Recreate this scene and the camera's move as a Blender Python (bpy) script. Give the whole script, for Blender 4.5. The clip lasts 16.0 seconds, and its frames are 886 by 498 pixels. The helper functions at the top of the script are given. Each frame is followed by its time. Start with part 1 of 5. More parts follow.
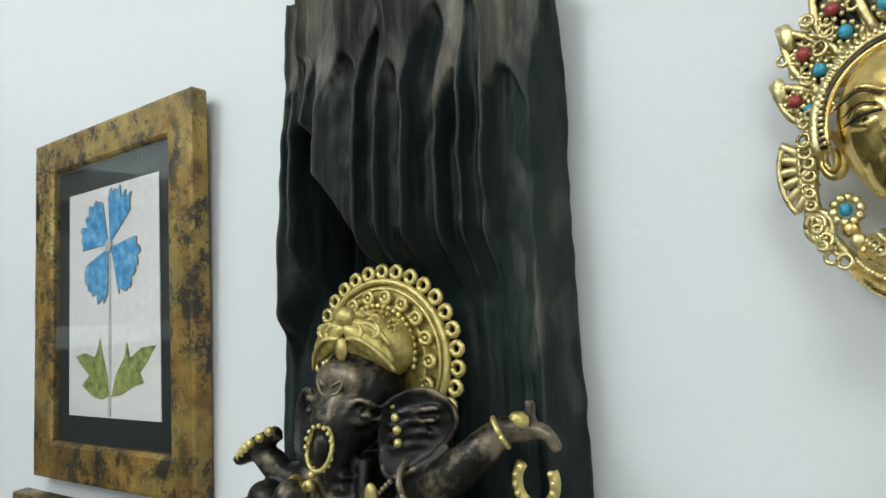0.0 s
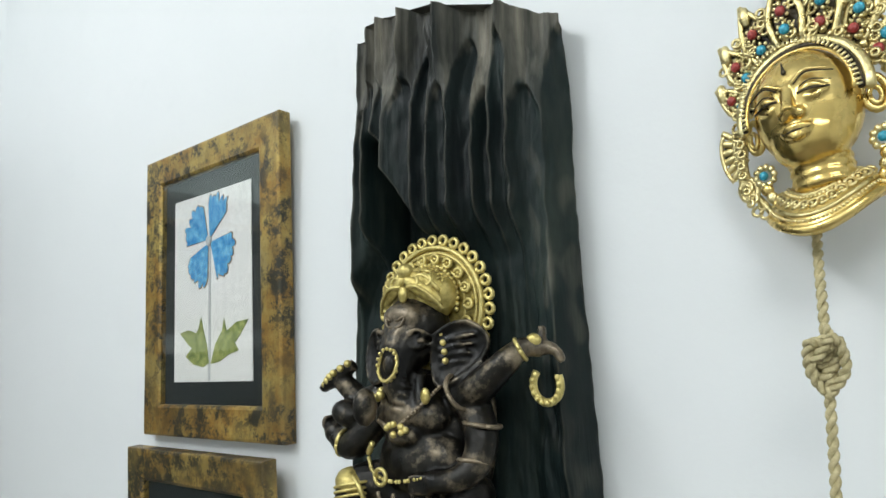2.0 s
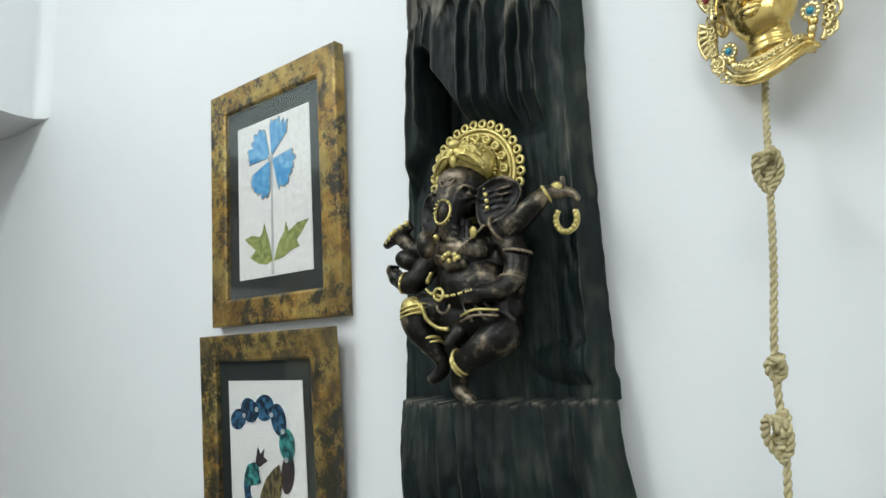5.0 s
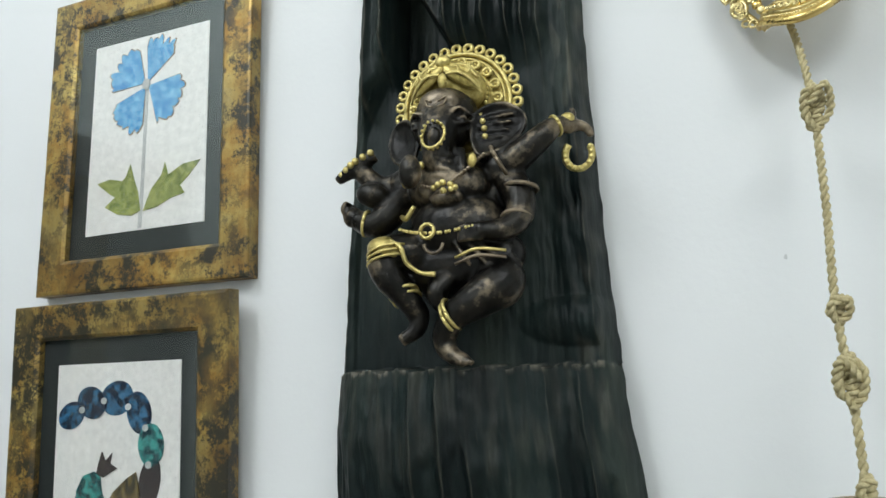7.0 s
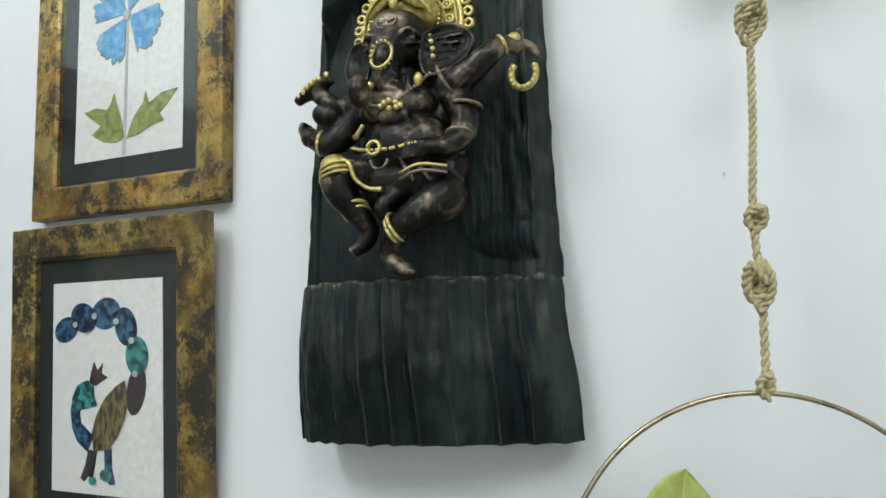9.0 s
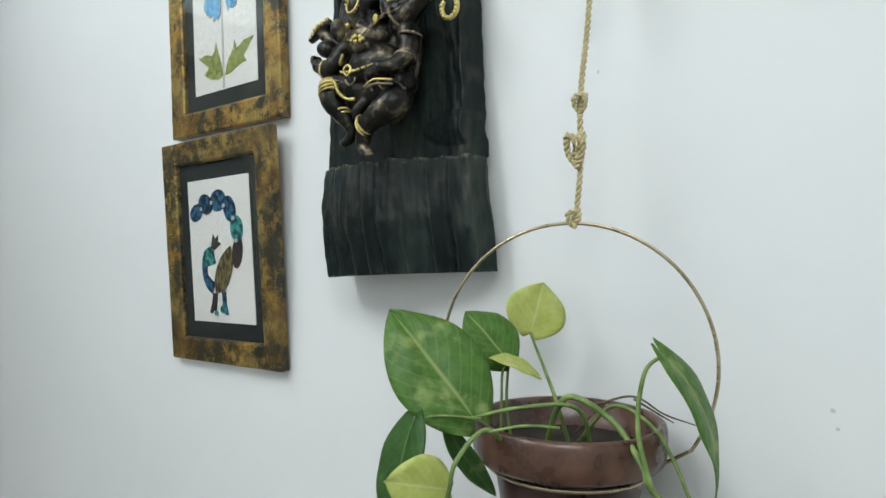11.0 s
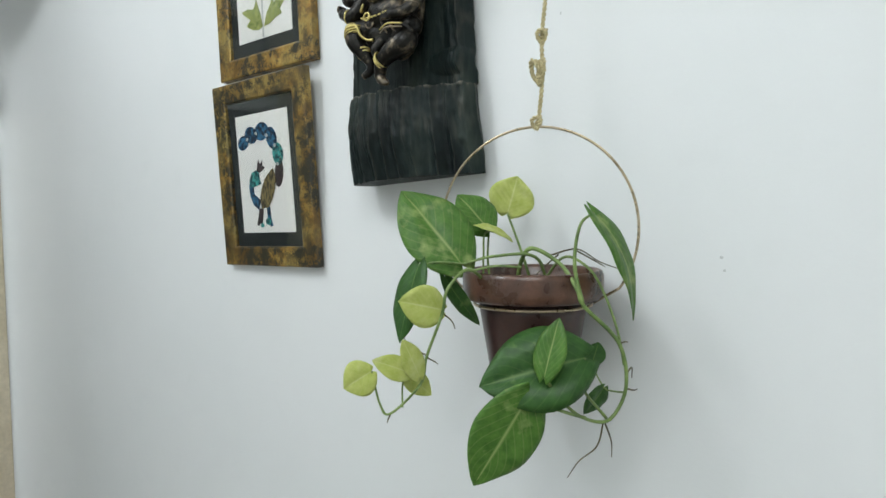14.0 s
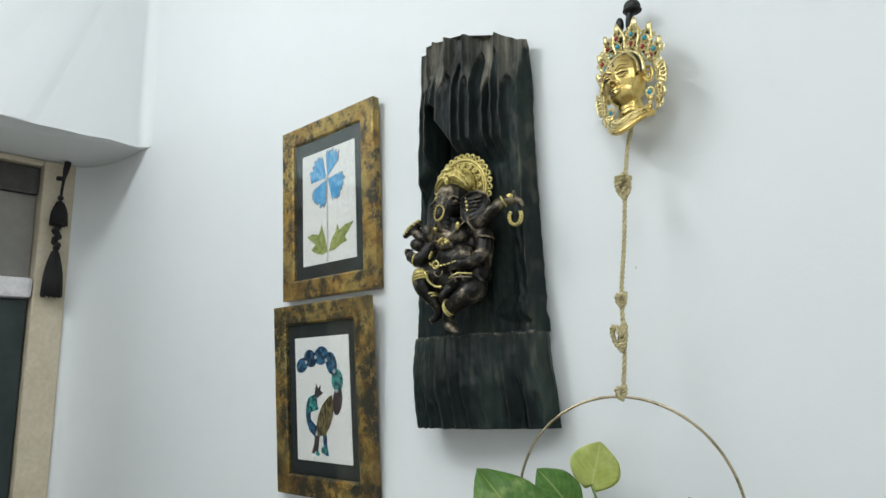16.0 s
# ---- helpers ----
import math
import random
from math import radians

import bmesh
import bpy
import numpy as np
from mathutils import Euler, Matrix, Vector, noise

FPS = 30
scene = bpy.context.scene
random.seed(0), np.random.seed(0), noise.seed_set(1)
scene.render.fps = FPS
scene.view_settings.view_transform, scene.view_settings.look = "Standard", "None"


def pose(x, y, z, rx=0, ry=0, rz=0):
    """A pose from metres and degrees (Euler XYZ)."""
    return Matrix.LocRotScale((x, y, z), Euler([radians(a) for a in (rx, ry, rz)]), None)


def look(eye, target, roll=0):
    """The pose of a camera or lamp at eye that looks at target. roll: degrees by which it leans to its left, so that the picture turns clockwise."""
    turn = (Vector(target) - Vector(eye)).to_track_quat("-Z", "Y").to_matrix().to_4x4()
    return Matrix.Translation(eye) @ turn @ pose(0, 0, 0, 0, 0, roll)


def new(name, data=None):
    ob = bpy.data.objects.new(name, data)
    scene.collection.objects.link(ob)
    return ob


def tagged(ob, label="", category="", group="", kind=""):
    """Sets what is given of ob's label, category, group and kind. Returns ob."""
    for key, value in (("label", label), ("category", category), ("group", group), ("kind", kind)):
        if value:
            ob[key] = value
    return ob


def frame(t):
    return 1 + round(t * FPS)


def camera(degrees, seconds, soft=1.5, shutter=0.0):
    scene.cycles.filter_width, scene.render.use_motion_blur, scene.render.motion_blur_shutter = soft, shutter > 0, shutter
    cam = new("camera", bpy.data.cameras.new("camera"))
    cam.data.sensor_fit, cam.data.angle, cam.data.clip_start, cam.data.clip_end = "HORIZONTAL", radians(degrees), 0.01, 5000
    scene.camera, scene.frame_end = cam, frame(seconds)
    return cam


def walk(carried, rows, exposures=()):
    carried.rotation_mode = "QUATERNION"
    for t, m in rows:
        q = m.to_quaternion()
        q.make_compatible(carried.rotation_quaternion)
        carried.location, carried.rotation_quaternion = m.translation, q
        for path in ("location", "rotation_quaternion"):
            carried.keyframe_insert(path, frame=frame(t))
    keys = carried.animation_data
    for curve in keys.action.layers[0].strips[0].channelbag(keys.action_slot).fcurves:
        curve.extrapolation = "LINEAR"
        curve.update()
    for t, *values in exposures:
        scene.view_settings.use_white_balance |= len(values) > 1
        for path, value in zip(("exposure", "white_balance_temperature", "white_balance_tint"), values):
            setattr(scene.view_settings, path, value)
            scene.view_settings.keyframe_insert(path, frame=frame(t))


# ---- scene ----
cam = camera(68.9, 16.0)
PATH = [
    (0, (-0.092, 0.025, 1.838), (-1.203, 1.673, 2.062), -1.5),
    (0.5, (-0.101, 0.008, 1.83), (-1.261, 1.622, 2.052), -1.6),
    (1, (-0.079, -0.022, 1.821), (-1.273, 1.56, 2.093), -1.5),
    (1.5, (-0.045, -0.051, 1.805), (-1.245, 1.516, 2.126), -1.5),
    (2, (-0.02, -0.068, 1.781), (-1.239, 1.486, 2.094), -1.4),
    (2.5, (0.01, -0.088, 1.769), (-1.243, 1.444, 2.056), -1.3),
    (3, (0.033, -0.127, 1.748), (-1.225, 1.402, 2.034), -1.1),
    (3.5, (0.059, -0.16, 1.719), (-1.188, 1.377, 2.001), -1.1),
    (4, (0.074, -0.187, 1.685), (-1.169, 1.352, 1.981), -1.0),
    (4.2, (0.072, -0.193, 1.677), (-1.179, 1.339, 1.972), -0.9),
    (6.3, (-0.133, -0.184, 1.6), (-1.088, 1.545, 1.915), -0.8),
    (6.5, (-0.154, -0.182, 1.593), (-1.03, 1.582, 1.938), -0.0),
    (7, (-0.182, -0.167, 1.584), (-0.839, 1.68, 1.979), -0.7),
    (7.5, (-0.201, -0.162, 1.588), (-0.708, 1.731, 1.985), -1.7),
    (8, (-0.198, -0.17, 1.587), (-0.616, 1.743, 1.993), -1.8),
    (8.5, (-0.168, -0.157, 1.571), (-0.63, 1.758, 1.919), -1.2),
    (9, (-0.117, -0.164, 1.553), (-0.854, 1.679, 1.793), -0.1),
    (9.2, (-0.091, -0.171, 1.555), (-0.904, 1.647, 1.736), -0.3),
    (11.3, (0.217, -0.282, 1.472), (-0.987, 1.314, 1.467), -0.1),
    (11.5, (0.242, -0.305, 1.465), (-0.966, 1.289, 1.446), -0.2),
    (12, (0.296, -0.369, 1.427), (-0.903, 1.23, 1.374), -0.4),
    (12.5, (0.328, -0.392, 1.397), (-0.872, 1.206, 1.297), -0.5),
    (13, (0.334, -0.41, 1.372), (-0.887, 1.167, 1.223), -0.5),
    (13.5, (0.334, -0.418, 1.372), (-0.898, 1.148, 1.194), -0.6),
    (14, (0.329, -0.415, 1.403), (-0.905, 1.155, 1.295), -0.7),
    (14.5, (0.324, -0.425, 1.449), (-0.929, 1.133, 1.479), -0.8),
    (15, (0.318, -0.429, 1.487), (-0.953, 1.105, 1.666), -0.7),
    (15.5, (0.303, -0.422, 1.518), (-0.979, 1.088, 1.801), -0.7),
    (16, (0.277, -0.416, 1.553), (-1.03, 1.058, 1.899), -0.7),
]
walk(cam, [(t, look(eye, target, roll)) for t, eye, target, roll in PATH], [(0, -0.2), (0.5, -0.12), (1.2, -0.03), (9, -0.05), (11.5, 0.04), (13.5, 0.08), (14.5, 0.02), (16, -0.1)])

# ---- plan, metres ----
WALL_Y = 0.392        # face of the picture wall
LEFT_X = -1.637        # face of the wall with the doorway
FLOOR_Z, LINTEL_Z, CEIL_Z = 0.14, 2.202, 3.05
RIGHT_X, BACK_Y = 2.3, -2.9
JAMB_X = -1.97        # plane of the door frame, deep in the opening

# ---- world and lamps ----
world = bpy.data.worlds.new("world")
scene.world = world
world.use_nodes = True
world.node_tree.nodes["Background"].inputs[0].default_value = (0.55, 0.62, 0.7, 1)
world.node_tree.nodes["Background"].inputs[1].default_value = 0.05


def area_lamp(name, place, target, sx, sy, watts, colour):
    data = bpy.data.lights.new(name, "AREA")
    data.shape, data.size, data.size_y, data.energy, data.color = "RECTANGLE", sx, sy, watts, colour
    ob = new(name, data)
    ob.matrix_world = look(place, target)
    return ob


LAMP_TINT = (0.935, 0.98, 1.01)
TUBE_X, TUBE_Y = -0.98, -1.12
for dy in (-0.42, 0.0, 0.42):
    data = bpy.data.lights.new("tube_light_glow", "POINT")
    data.energy, data.shadow_soft_size, data.color = 12.5, 0.12, LAMP_TINT
    new("tube_light_glow", data).location = (TUBE_X, TUBE_Y + dy, 2.86)
# added fill light, unseen, to soften the tube's shadows
area_lamp("fill_panel_glow", (0.75, -1.5, 3.0), (0.75, -1.5, 0), 1.1, 1.1, 17, LAMP_TINT)


# ---- materials ----
def material(name, rough=0.5, metal=0.0):
    m = bpy.data.materials.new(name)
    m.use_nodes = True
    nodes, links = m.node_tree.nodes, m.node_tree.links
    b = nodes["Principled BSDF"]
    b.inputs["Roughness"].default_value, b.inputs["Metallic"].default_value = rough, metal
    return m, nodes, links, b


def put(node, index, value, links):
    if hasattr(value, "is_linked"):
        links.new(value, node.inputs[index])
    else:
        node.inputs[index].default_value = value


def noise_tex(nodes, links, coord, scale, detail=6, rough=0.6, stretch=(1, 1, 1)):
    mp = nodes.new("ShaderNodeMapping")
    mp.inputs["Scale"].default_value = stretch
    links.new(coord, mp.inputs[0])
    n = nodes.new("ShaderNodeTexNoise")
    links.new(mp.outputs[0], n.inputs["Vector"])
    n.inputs["Scale"].default_value, n.inputs["Detail"].default_value, n.inputs["Roughness"].default_value = scale, detail, rough
    return n.outputs["Fac"]


def ramp(nodes, links, fac, *stops):
    r = nodes.new("ShaderNodeValToRGB")
    links.new(fac, r.inputs[0])
    e = r.color_ramp.elements
    while len(e) < len(stops):
        e.new(0.5)
    for el, (p, c) in zip(e, stops):
        el.position, el.color = p, (*c, 1) if len(c) == 3 else (c[0], c[0], c[0], 1)
    return r.outputs[0]


def mixed(nodes, links, fac, a, b, kind="MIX"):
    n = nodes.new("ShaderNodeMixRGB")
    n.blend_type = kind
    for i, v in enumerate((fac, a, b)):
        put(n, i, (*v, 1) if isinstance(v, tuple) and len(v) == 3 else v, links)
    return n.outputs[0]


def maths(nodes, links, kind, a, b=0.0):
    n = nodes.new("ShaderNodeMath")
    n.operation = kind
    put(n, 0, a, links), put(n, 1, b, links)
    return n.outputs[0]


def bump(nodes, links, b, height, strength, distance=0.002):
    n = nodes.new("ShaderNodeBump")
    n.inputs["Strength"].default_value, n.inputs["Distance"].default_value = strength, distance
    links.new(height, n.inputs["Height"])
    links.new(n.outputs[0], b.inputs["Normal"])


def simple(name, dark, light, scale, rough=0.5, metal=0.0, bumpy=0.15, stretch=(1, 1, 1), spread=(0.35, 0.65), fine=6.0, dist=0.001):
    """Two tones mixed by noise, with fine relief."""
    m, n, l, b = material(name, rough, metal)
    co = n.new("ShaderNodeTexCoord").outputs["Object"]
    f = noise_tex(n, l, co, scale, stretch=stretch)
    g = noise_tex(n, l, co, scale * fine, stretch=stretch)
    c = ramp(n, l, f, (spread[0], dark), (spread[1], light))
    shade = ramp(n, l, g, (0.3, (0.8,)), (0.7, (1.1,)))
    l.new(mixed(n, l, 0.6, c, shade, "MULTIPLY"), b.inputs["Base Color"])
    bump(n, l, b, g, bumpy, dist)
    rr = ramp(n, l, f, (0.2, (max(rough - 0.08, 0.03),)), (0.8, (min(rough + 0.1, 1),)))
    l.new(rr, b.inputs["Roughness"])
    return m


def wall_paint():
    m, n, l, b = material("wall_paint", 0.55)
    co = n.new("ShaderNodeTexCoord").outputs["Object"]
    big = noise_tex(n, l, co, 1.3, 4)
    mid = noise_tex(n, l, co, 9, 5)
    fine = noise_tex(n, l, co, 160, 3)
    c = ramp(n, l, big, (0.3, (0.765, 0.79, 0.79)), (0.7, (0.815, 0.83, 0.83)))
    scuff = ramp(n, l, mid, (0.62, (0.0,)), (0.85, (0.35,)))
    l.new(mixed(n, l, scuff, c, (0.70, 0.73, 0.72)), b.inputs["Base Color"])
    h = mixed(n, l, 0.35, mid, fine)
    bump(n, l, b, h, 0.25, 0.002)
    return m


def frame_gold(name, fleck, glazed):
    m, n, l, b = material(name, 0.4, 0.45)
    co = n.new("ShaderNodeTexCoord").outputs["Object"]
    a = noise_tex(n, l, co, 14, 8, 0.7)
    s = noise_tex(n, l, co, 60, 6, 0.75, (1, 1, 0.5))
    flecks = noise_tex(n, l, co, 46, 10, 0.8)
    c = ramp(n, l, a, (0.30, (0.15, 0.085, 0.026)), (0.42, (0.40, 0.225, 0.05)), (0.56, (0.54, 0.40, 0.12)), (0.75, (0.46, 0.40, 0.20)))
    c = mixed(n, l, ramp(n, l, s, (0.46, (0.0,)), (0.64, (0.6,))), c, (0.17, 0.12, 0.042))
    dark = ramp(n, l, flecks, (fleck, (0.0,)), (fleck + 0.07, (1.0,)))
    big = ramp(n, l, noise_tex(n, l, co, 10, 5), (0.36, (0.3,)), (0.50, (1.0,)))
    dk = maths(n, l, "MULTIPLY", dark, big)
    glaze = ramp(n, l, noise_tex(n, l, co, 5.5, 3), (0.42, (0.0,)), (0.62, (glazed,)))
    c = mixed(n, l, glaze, c, (0.15, 0.085, 0.028))
    l.new(mixed(n, l, dk, c, (0.028, 0.025, 0.014)), b.inputs["Base Color"])
    l.new(maths(n, l, "SUBTRACT", 0.5, maths(n, l, "MULTIPLY", dk, 0.4)), b.inputs["Metallic"])
    bump(n, l, b, flecks, 0.35, 0.001)
    return m


def ebony_wood():
    m, n, l, b = material("carved_dark_wood", 0.42)
    co = n.new("ShaderNodeTexCoord").outputs["Object"]
    grain = noise_tex(n, l, co, 55, 6, 0.65, (1, 1, 0.07))
    blot = noise_tex(n, l, co, 14, 5, 0.6, (1, 1, 0.35))
    c = ramp(n, l, blot, (0.33, (0.003, 0.0065, 0.0070)), (0.50, (0.009, 0.0175, 0.0165)), (0.68, (0.040, 0.053, 0.044)))
    c = mixed(n, l, ramp(n, l, grain, (0.55, (0.0,)), (0.8, (0.45,))), c, (0.036, 0.044, 0.034))
    # pale mask: bare wood, plus highlights painted on lip, foot and ridges
    bare = n.new("ShaderNodeAttribute")
    bare.attribute_name = "pale_wood"
    streak = maths(n, l, "MULTIPLY", bare.outputs["Fac"], ramp(n, l, blot, (0.34, (0.15,)), (0.56, (1.0,))))
    worn = ramp(n, l, grain, (0.36, (0.060, 0.058, 0.047)), (0.64, (0.29, 0.265, 0.210)))
    l.new(mixed(n, l, streak, c, worn), b.inputs["Base Color"])
    l.new(ramp(n, l, blot, (0.3, (0.40,)), (0.75, (0.66,))), b.inputs["Roughness"])
    # proud ridges lightened: worn edges and their highlights in one colour
    wear_light = ramp(n, l, maths(n, l, "ADD", n.new("ShaderNodeNewGeometry").outputs["Pointiness"], maths(n, l, "MULTIPLY", maths(n, l, "SUBTRACT", grain, 0.5), 0.06)), (0.53, (0.0,)), (0.58, (0.5,)))
    c2 = mixed(n, l, wear_light, b.inputs["Base Color"].links[0].from_socket, (0.085, 0.078, 0.06))
    l.new(c2, b.inputs["Base Color"])
    b.inputs["Specular IOR Level"].default_value = 0.22
    bump(n, l, b, grain, 0.5, 0.003)
    return m


def worn_metal(name, deep, mid, high, scale, rough, metal, steps=(0.45, 0.515, 0.60), patchy=0.0):
    """Dark in the hollows, rubbed bright on what stands proud."""
    m, n, l, b = material(name, rough, metal)
    co = n.new("ShaderNodeTexCoord").outputs["Object"]
    f = noise_tex(n, l, co, scale, 8, 0.7)
    p = maths(n, l, "ADD", n.new("ShaderNodeNewGeometry").outputs["Pointiness"], maths(n, l, "MULTIPLY", maths(n, l, "SUBTRACT", f, 0.5), 0.30))
    p = maths(n, l, "ADD", p, maths(n, l, "MULTIPLY", maths(n, l, "SUBTRACT", noise_tex(n, l, co, 24, 3), 0.5), patchy))
    l.new(ramp(n, l, p, (steps[0], deep), (steps[1], mid), (steps[2], high)), b.inputs["Base Color"])
    l.new(ramp(n, l, f, (0.3, (rough - 0.08,)), (0.7, (rough + 0.12,))), b.inputs["Roughness"])
    bump(n, l, b, noise_tex(n, l, co, scale * 3, 6), 0.4, 0.0012)
    return m


def glass_mat():
    m, n, l, b = material("picture_glass", 0.02)
    out = n["Material Output"]
    tr, gl, mx, lw = n.new("ShaderNodeBsdfTransparent"), n.new("ShaderNodeBsdfGlossy"), n.new("ShaderNodeMixShader"), n.new("ShaderNodeLayerWeight")
    gl.inputs["Roughness"].default_value = 0.05
    gl.inputs["Color"].default_value = (0.88, 1.0, 0.95, 1)
    gloss = maths(n, l, "ADD", maths(n, l, "MULTIPLY", maths(n, l, "POWER", lw.outputs["Facing"], 4.0), 0.65), 0.03)
    l.new(gloss, mx.inputs[0]), l.new(tr.outputs[0], mx.inputs[1]), l.new(gl.outputs[0], mx.inputs[2])
    l.new(mx.outputs[0], out.inputs[0])
    return m


def leaf_mat(name, dark, light, vein, mottle):
    m, n, l, b = material(name, 0.4)
    b.inputs["Specular IOR Level"].default_value = 0.35
    uv = n.new("ShaderNodeUVMap").outputs[0]
    sep = n.new("ShaderNodeSeparateXYZ")
    l.new(uv, sep.inputs[0])
    co = n.new("ShaderNodeTexCoord").outputs["Object"]
    side = maths(n, l, "ABSOLUTE", sep.outputs[0])
    rib = ramp(n, l, side, (0.0, (1.0,)), (0.07, (0.0,)))
    vv = maths(n, l, "SINE", maths(n, l, "MULTIPLY", maths(n, l, "SUBTRACT", sep.outputs[1], maths(n, l, "MULTIPLY", side, 0.45)), 48.0))
    veins = ramp(n, l, vv, (0.8, (0.0,)), (1.0, (0.14,)))
    big = noise_tex(n, l, co, 26, 4)
    fine = noise_tex(n, l, co, 90, 5)
    c = ramp(n, l, fine, (0.3, dark), (0.72, light))
    patch = ramp(n, l, big, (0.60 - mottle, (0.0,)), (0.72, (0.75,)))
    c = mixed(n, l, patch, c, vein)
    c = mixed(n, l, maths(n, l, "MAXIMUM", maths(n, l, "MULTIPLY", rib, 0.7), veins), c, vein)
    l.new(c, b.inputs["Base Color"])
    bump(n, l, b, vv, 0.12, 0.0006)
    trans, mx, out = n.new("ShaderNodeBsdfTranslucent"), n.new("ShaderNodeMixShader"), n["Material Output"]
    l.new(c, trans.inputs[0])
    mx.inputs[0].default_value = 0.25
    l.new(b.outputs[0], mx.inputs[1]), l.new(trans.outputs[0], mx.inputs[2])
    l.new(mx.outputs[0], out.inputs[0])
    return m


def glow(name, colour, strength):
    m, n, l, b = material(name)
    b.inputs["Emission Color"].default_value, b.inputs["Emission Strength"].default_value = (*colour, 1), strength
    return m


WALL = wall_paint()
GOLD_FRAME = frame_gold("antiqued_gold_leaf", 0.48, 0.65)
GOLD_FRAME_DARK = frame_gold("darkened_gold_leaf", 0.44, 0.97)
WOOD = ebony_wood()
GLASS = glass_mat()
FLOOR = simple("grey_stone_floor", (0.22, 0.2, 0.17), (0.34, 0.31, 0.27), 6, 0.35)
MAT_BOARD = simple("black_mat_board", (0.007, 0.011, 0.011), (0.010, 0.014, 0.0135), 8, 0.7, bumpy=0.0, fine=2.0)
PAPER = simple("cream_art_paper", (0.77, 0.76, 0.725), (0.79, 0.78, 0.745), 20, 0.8, bumpy=0.0)
PETAL = simple("blue_pressed_petal", (0.015, 0.24, 0.56), (0.25, 0.60, 0.78), 95, 0.6, bumpy=0.5, spread=(0.40, 0.70))
PETAL_EDGE = simple("tan_petal_edge", (0.25, 0.17, 0.1), (0.35, 0.27, 0.18), 90, 0.7)
PRESSED = simple("green_pressed_leaf", (0.11, 0.17, 0.025), (0.42, 0.44, 0.14), 110, 0.6, bumpy=0.4)
STALK = simple("grey_paper_stalk", (0.42, 0.43, 0.42), (0.55, 0.56, 0.54), 80, 0.7)
TAIL_BLUE = simple("deep_blue_foil", (0.008, 0.014, 0.04), (0.04, 0.18, 0.33), 140, 0.4, 0.2, spread=(0.44, 0.60))
TEAL = simple("teal_foil", (0.008, 0.045, 0.06), (0.07, 0.40, 0.36), 100, 0.4, 0.2, spread=(0.42, 0.58))
BROWN_FOIL = simple("bronze_foil", (0.025, 0.02, 0.012), (0.26, 0.20, 0.08), 220, 0.5, 0.2, stretch=(1, 1, 0.4), spread=(0.4, 0.6))
DARK_FOIL = simple("dark_plum_foil", (0.02, 0.015, 0.018), (0.06, 0.04, 0.04), 140, 0.5)
BRONZE = worn_metal("dark_bronze", (0.004, 0.0038, 0.0034), (0.017, 0.0150, 0.0112), (0.25, 0.200, 0.135), 60, 0.34, 0.55, (0.455, 0.525, 0.60), 0.38)
GILT = worn_metal("gilt_paint", (0.03, 0.022, 0.008), (0.36, 0.28, 0.075), (0.74, 0.62, 0.24), 150, 0.36, 0.65, (0.44, 0.515, 0.62))
BRASS = simple("polished_brass", (0.66, 0.47, 0.15), (0.79, 0.61, 0.24), 30, 0.27, 1.0, 0.06)
BRASS_CAST = worn_metal("cast_brass_dark_recesses", (0.035, 0.027, 0.010), (0.42, 0.33, 0.13), (0.80, 0.68, 0.35), 130, 0.30, 1.0, (0.45, 0.52, 0.62))
BRASS_DARK = simple("blackened_brass", (0.02, 0.016, 0.01), (0.08, 0.06, 0.03), 90, 0.4, 0.6)
TURQ = simple("turquoise_stone", (0.02, 0.27, 0.40), (0.06, 0.42, 0.55), 200, 0.3)
CORAL = simple("coral_stone", (0.25, 0.025, 0.02), (0.42, 0.06, 0.05), 200, 0.3)
IRON = simple("dark_iron", (0.02, 0.02, 0.02), (0.06, 0.06, 0.06), 60, 0.4, 0.8)
ROPE = simple("cotton_rope", (0.44, 0.37, 0.19), (0.66, 0.58, 0.34), 240, 0.85, bumpy=0.6)
HOOP = simple("brushed_brass_wire", (0.42, 0.34, 0.22), (0.55, 0.46, 0.32), 60, 0.28, 1.0, 0.1)
POT = simple("brown_glazed_clay", (0.035, 0.017, 0.015), (0.072, 0.034, 0.027), 16, 0.3, 0.0, 0.1)
POT_LIP = simple("brown_glazed_rim", (0.07, 0.034, 0.022), (0.19, 0.095, 0.06), 28, 0.28, 0.0, 0.15, spread=(0.45, 0.7))
SOIL = simple("potting_soil", (0.012, 0.009, 0.006), (0.05, 0.035, 0.025), 120, 0.95, bumpy=1.0)
STEM = simple("green_stem", (0.085, 0.15, 0.035), (0.24, 0.34, 0.10), 45, 0.45)
STEM_BROWN = simple("brown_root", (0.05, 0.04, 0.02), (0.16, 0.14, 0.06), 90, 0.7)
LEAF_DARK = leaf_mat("dark_green_leaf", (0.03, 0.095, 0.02), (0.055, 0.15, 0.03), (0.17, 0.28, 0.08), -0.02)
LEAF_MID = leaf_mat("green_leaf", (0.055, 0.15, 0.022), (0.12, 0.26, 0.045), (0.44, 0.52, 0.19), 0.05)
LEAF_PALE = leaf_mat("pale_yellow_green_leaf", (0.46, 0.54, 0.11), (0.62, 0.67, 0.22), (0.70, 0.73, 0.36), 0.05)
CREAM = simple("cream_door_paint", (0.58, 0.50, 0.36), (0.66, 0.58, 0.44), 12, 0.45)
WHITE_TRIM = simple("white_gloss_paint", (0.66, 0.64, 0.64), (0.76, 0.74, 0.74), 14, 0.35)
# two solid greys for the dim room seen through the transom
TRANSOM = simple("grey_transom_view", (0.24, 0.23, 0.21), (0.30, 0.28, 0.26), 5, 0.5)
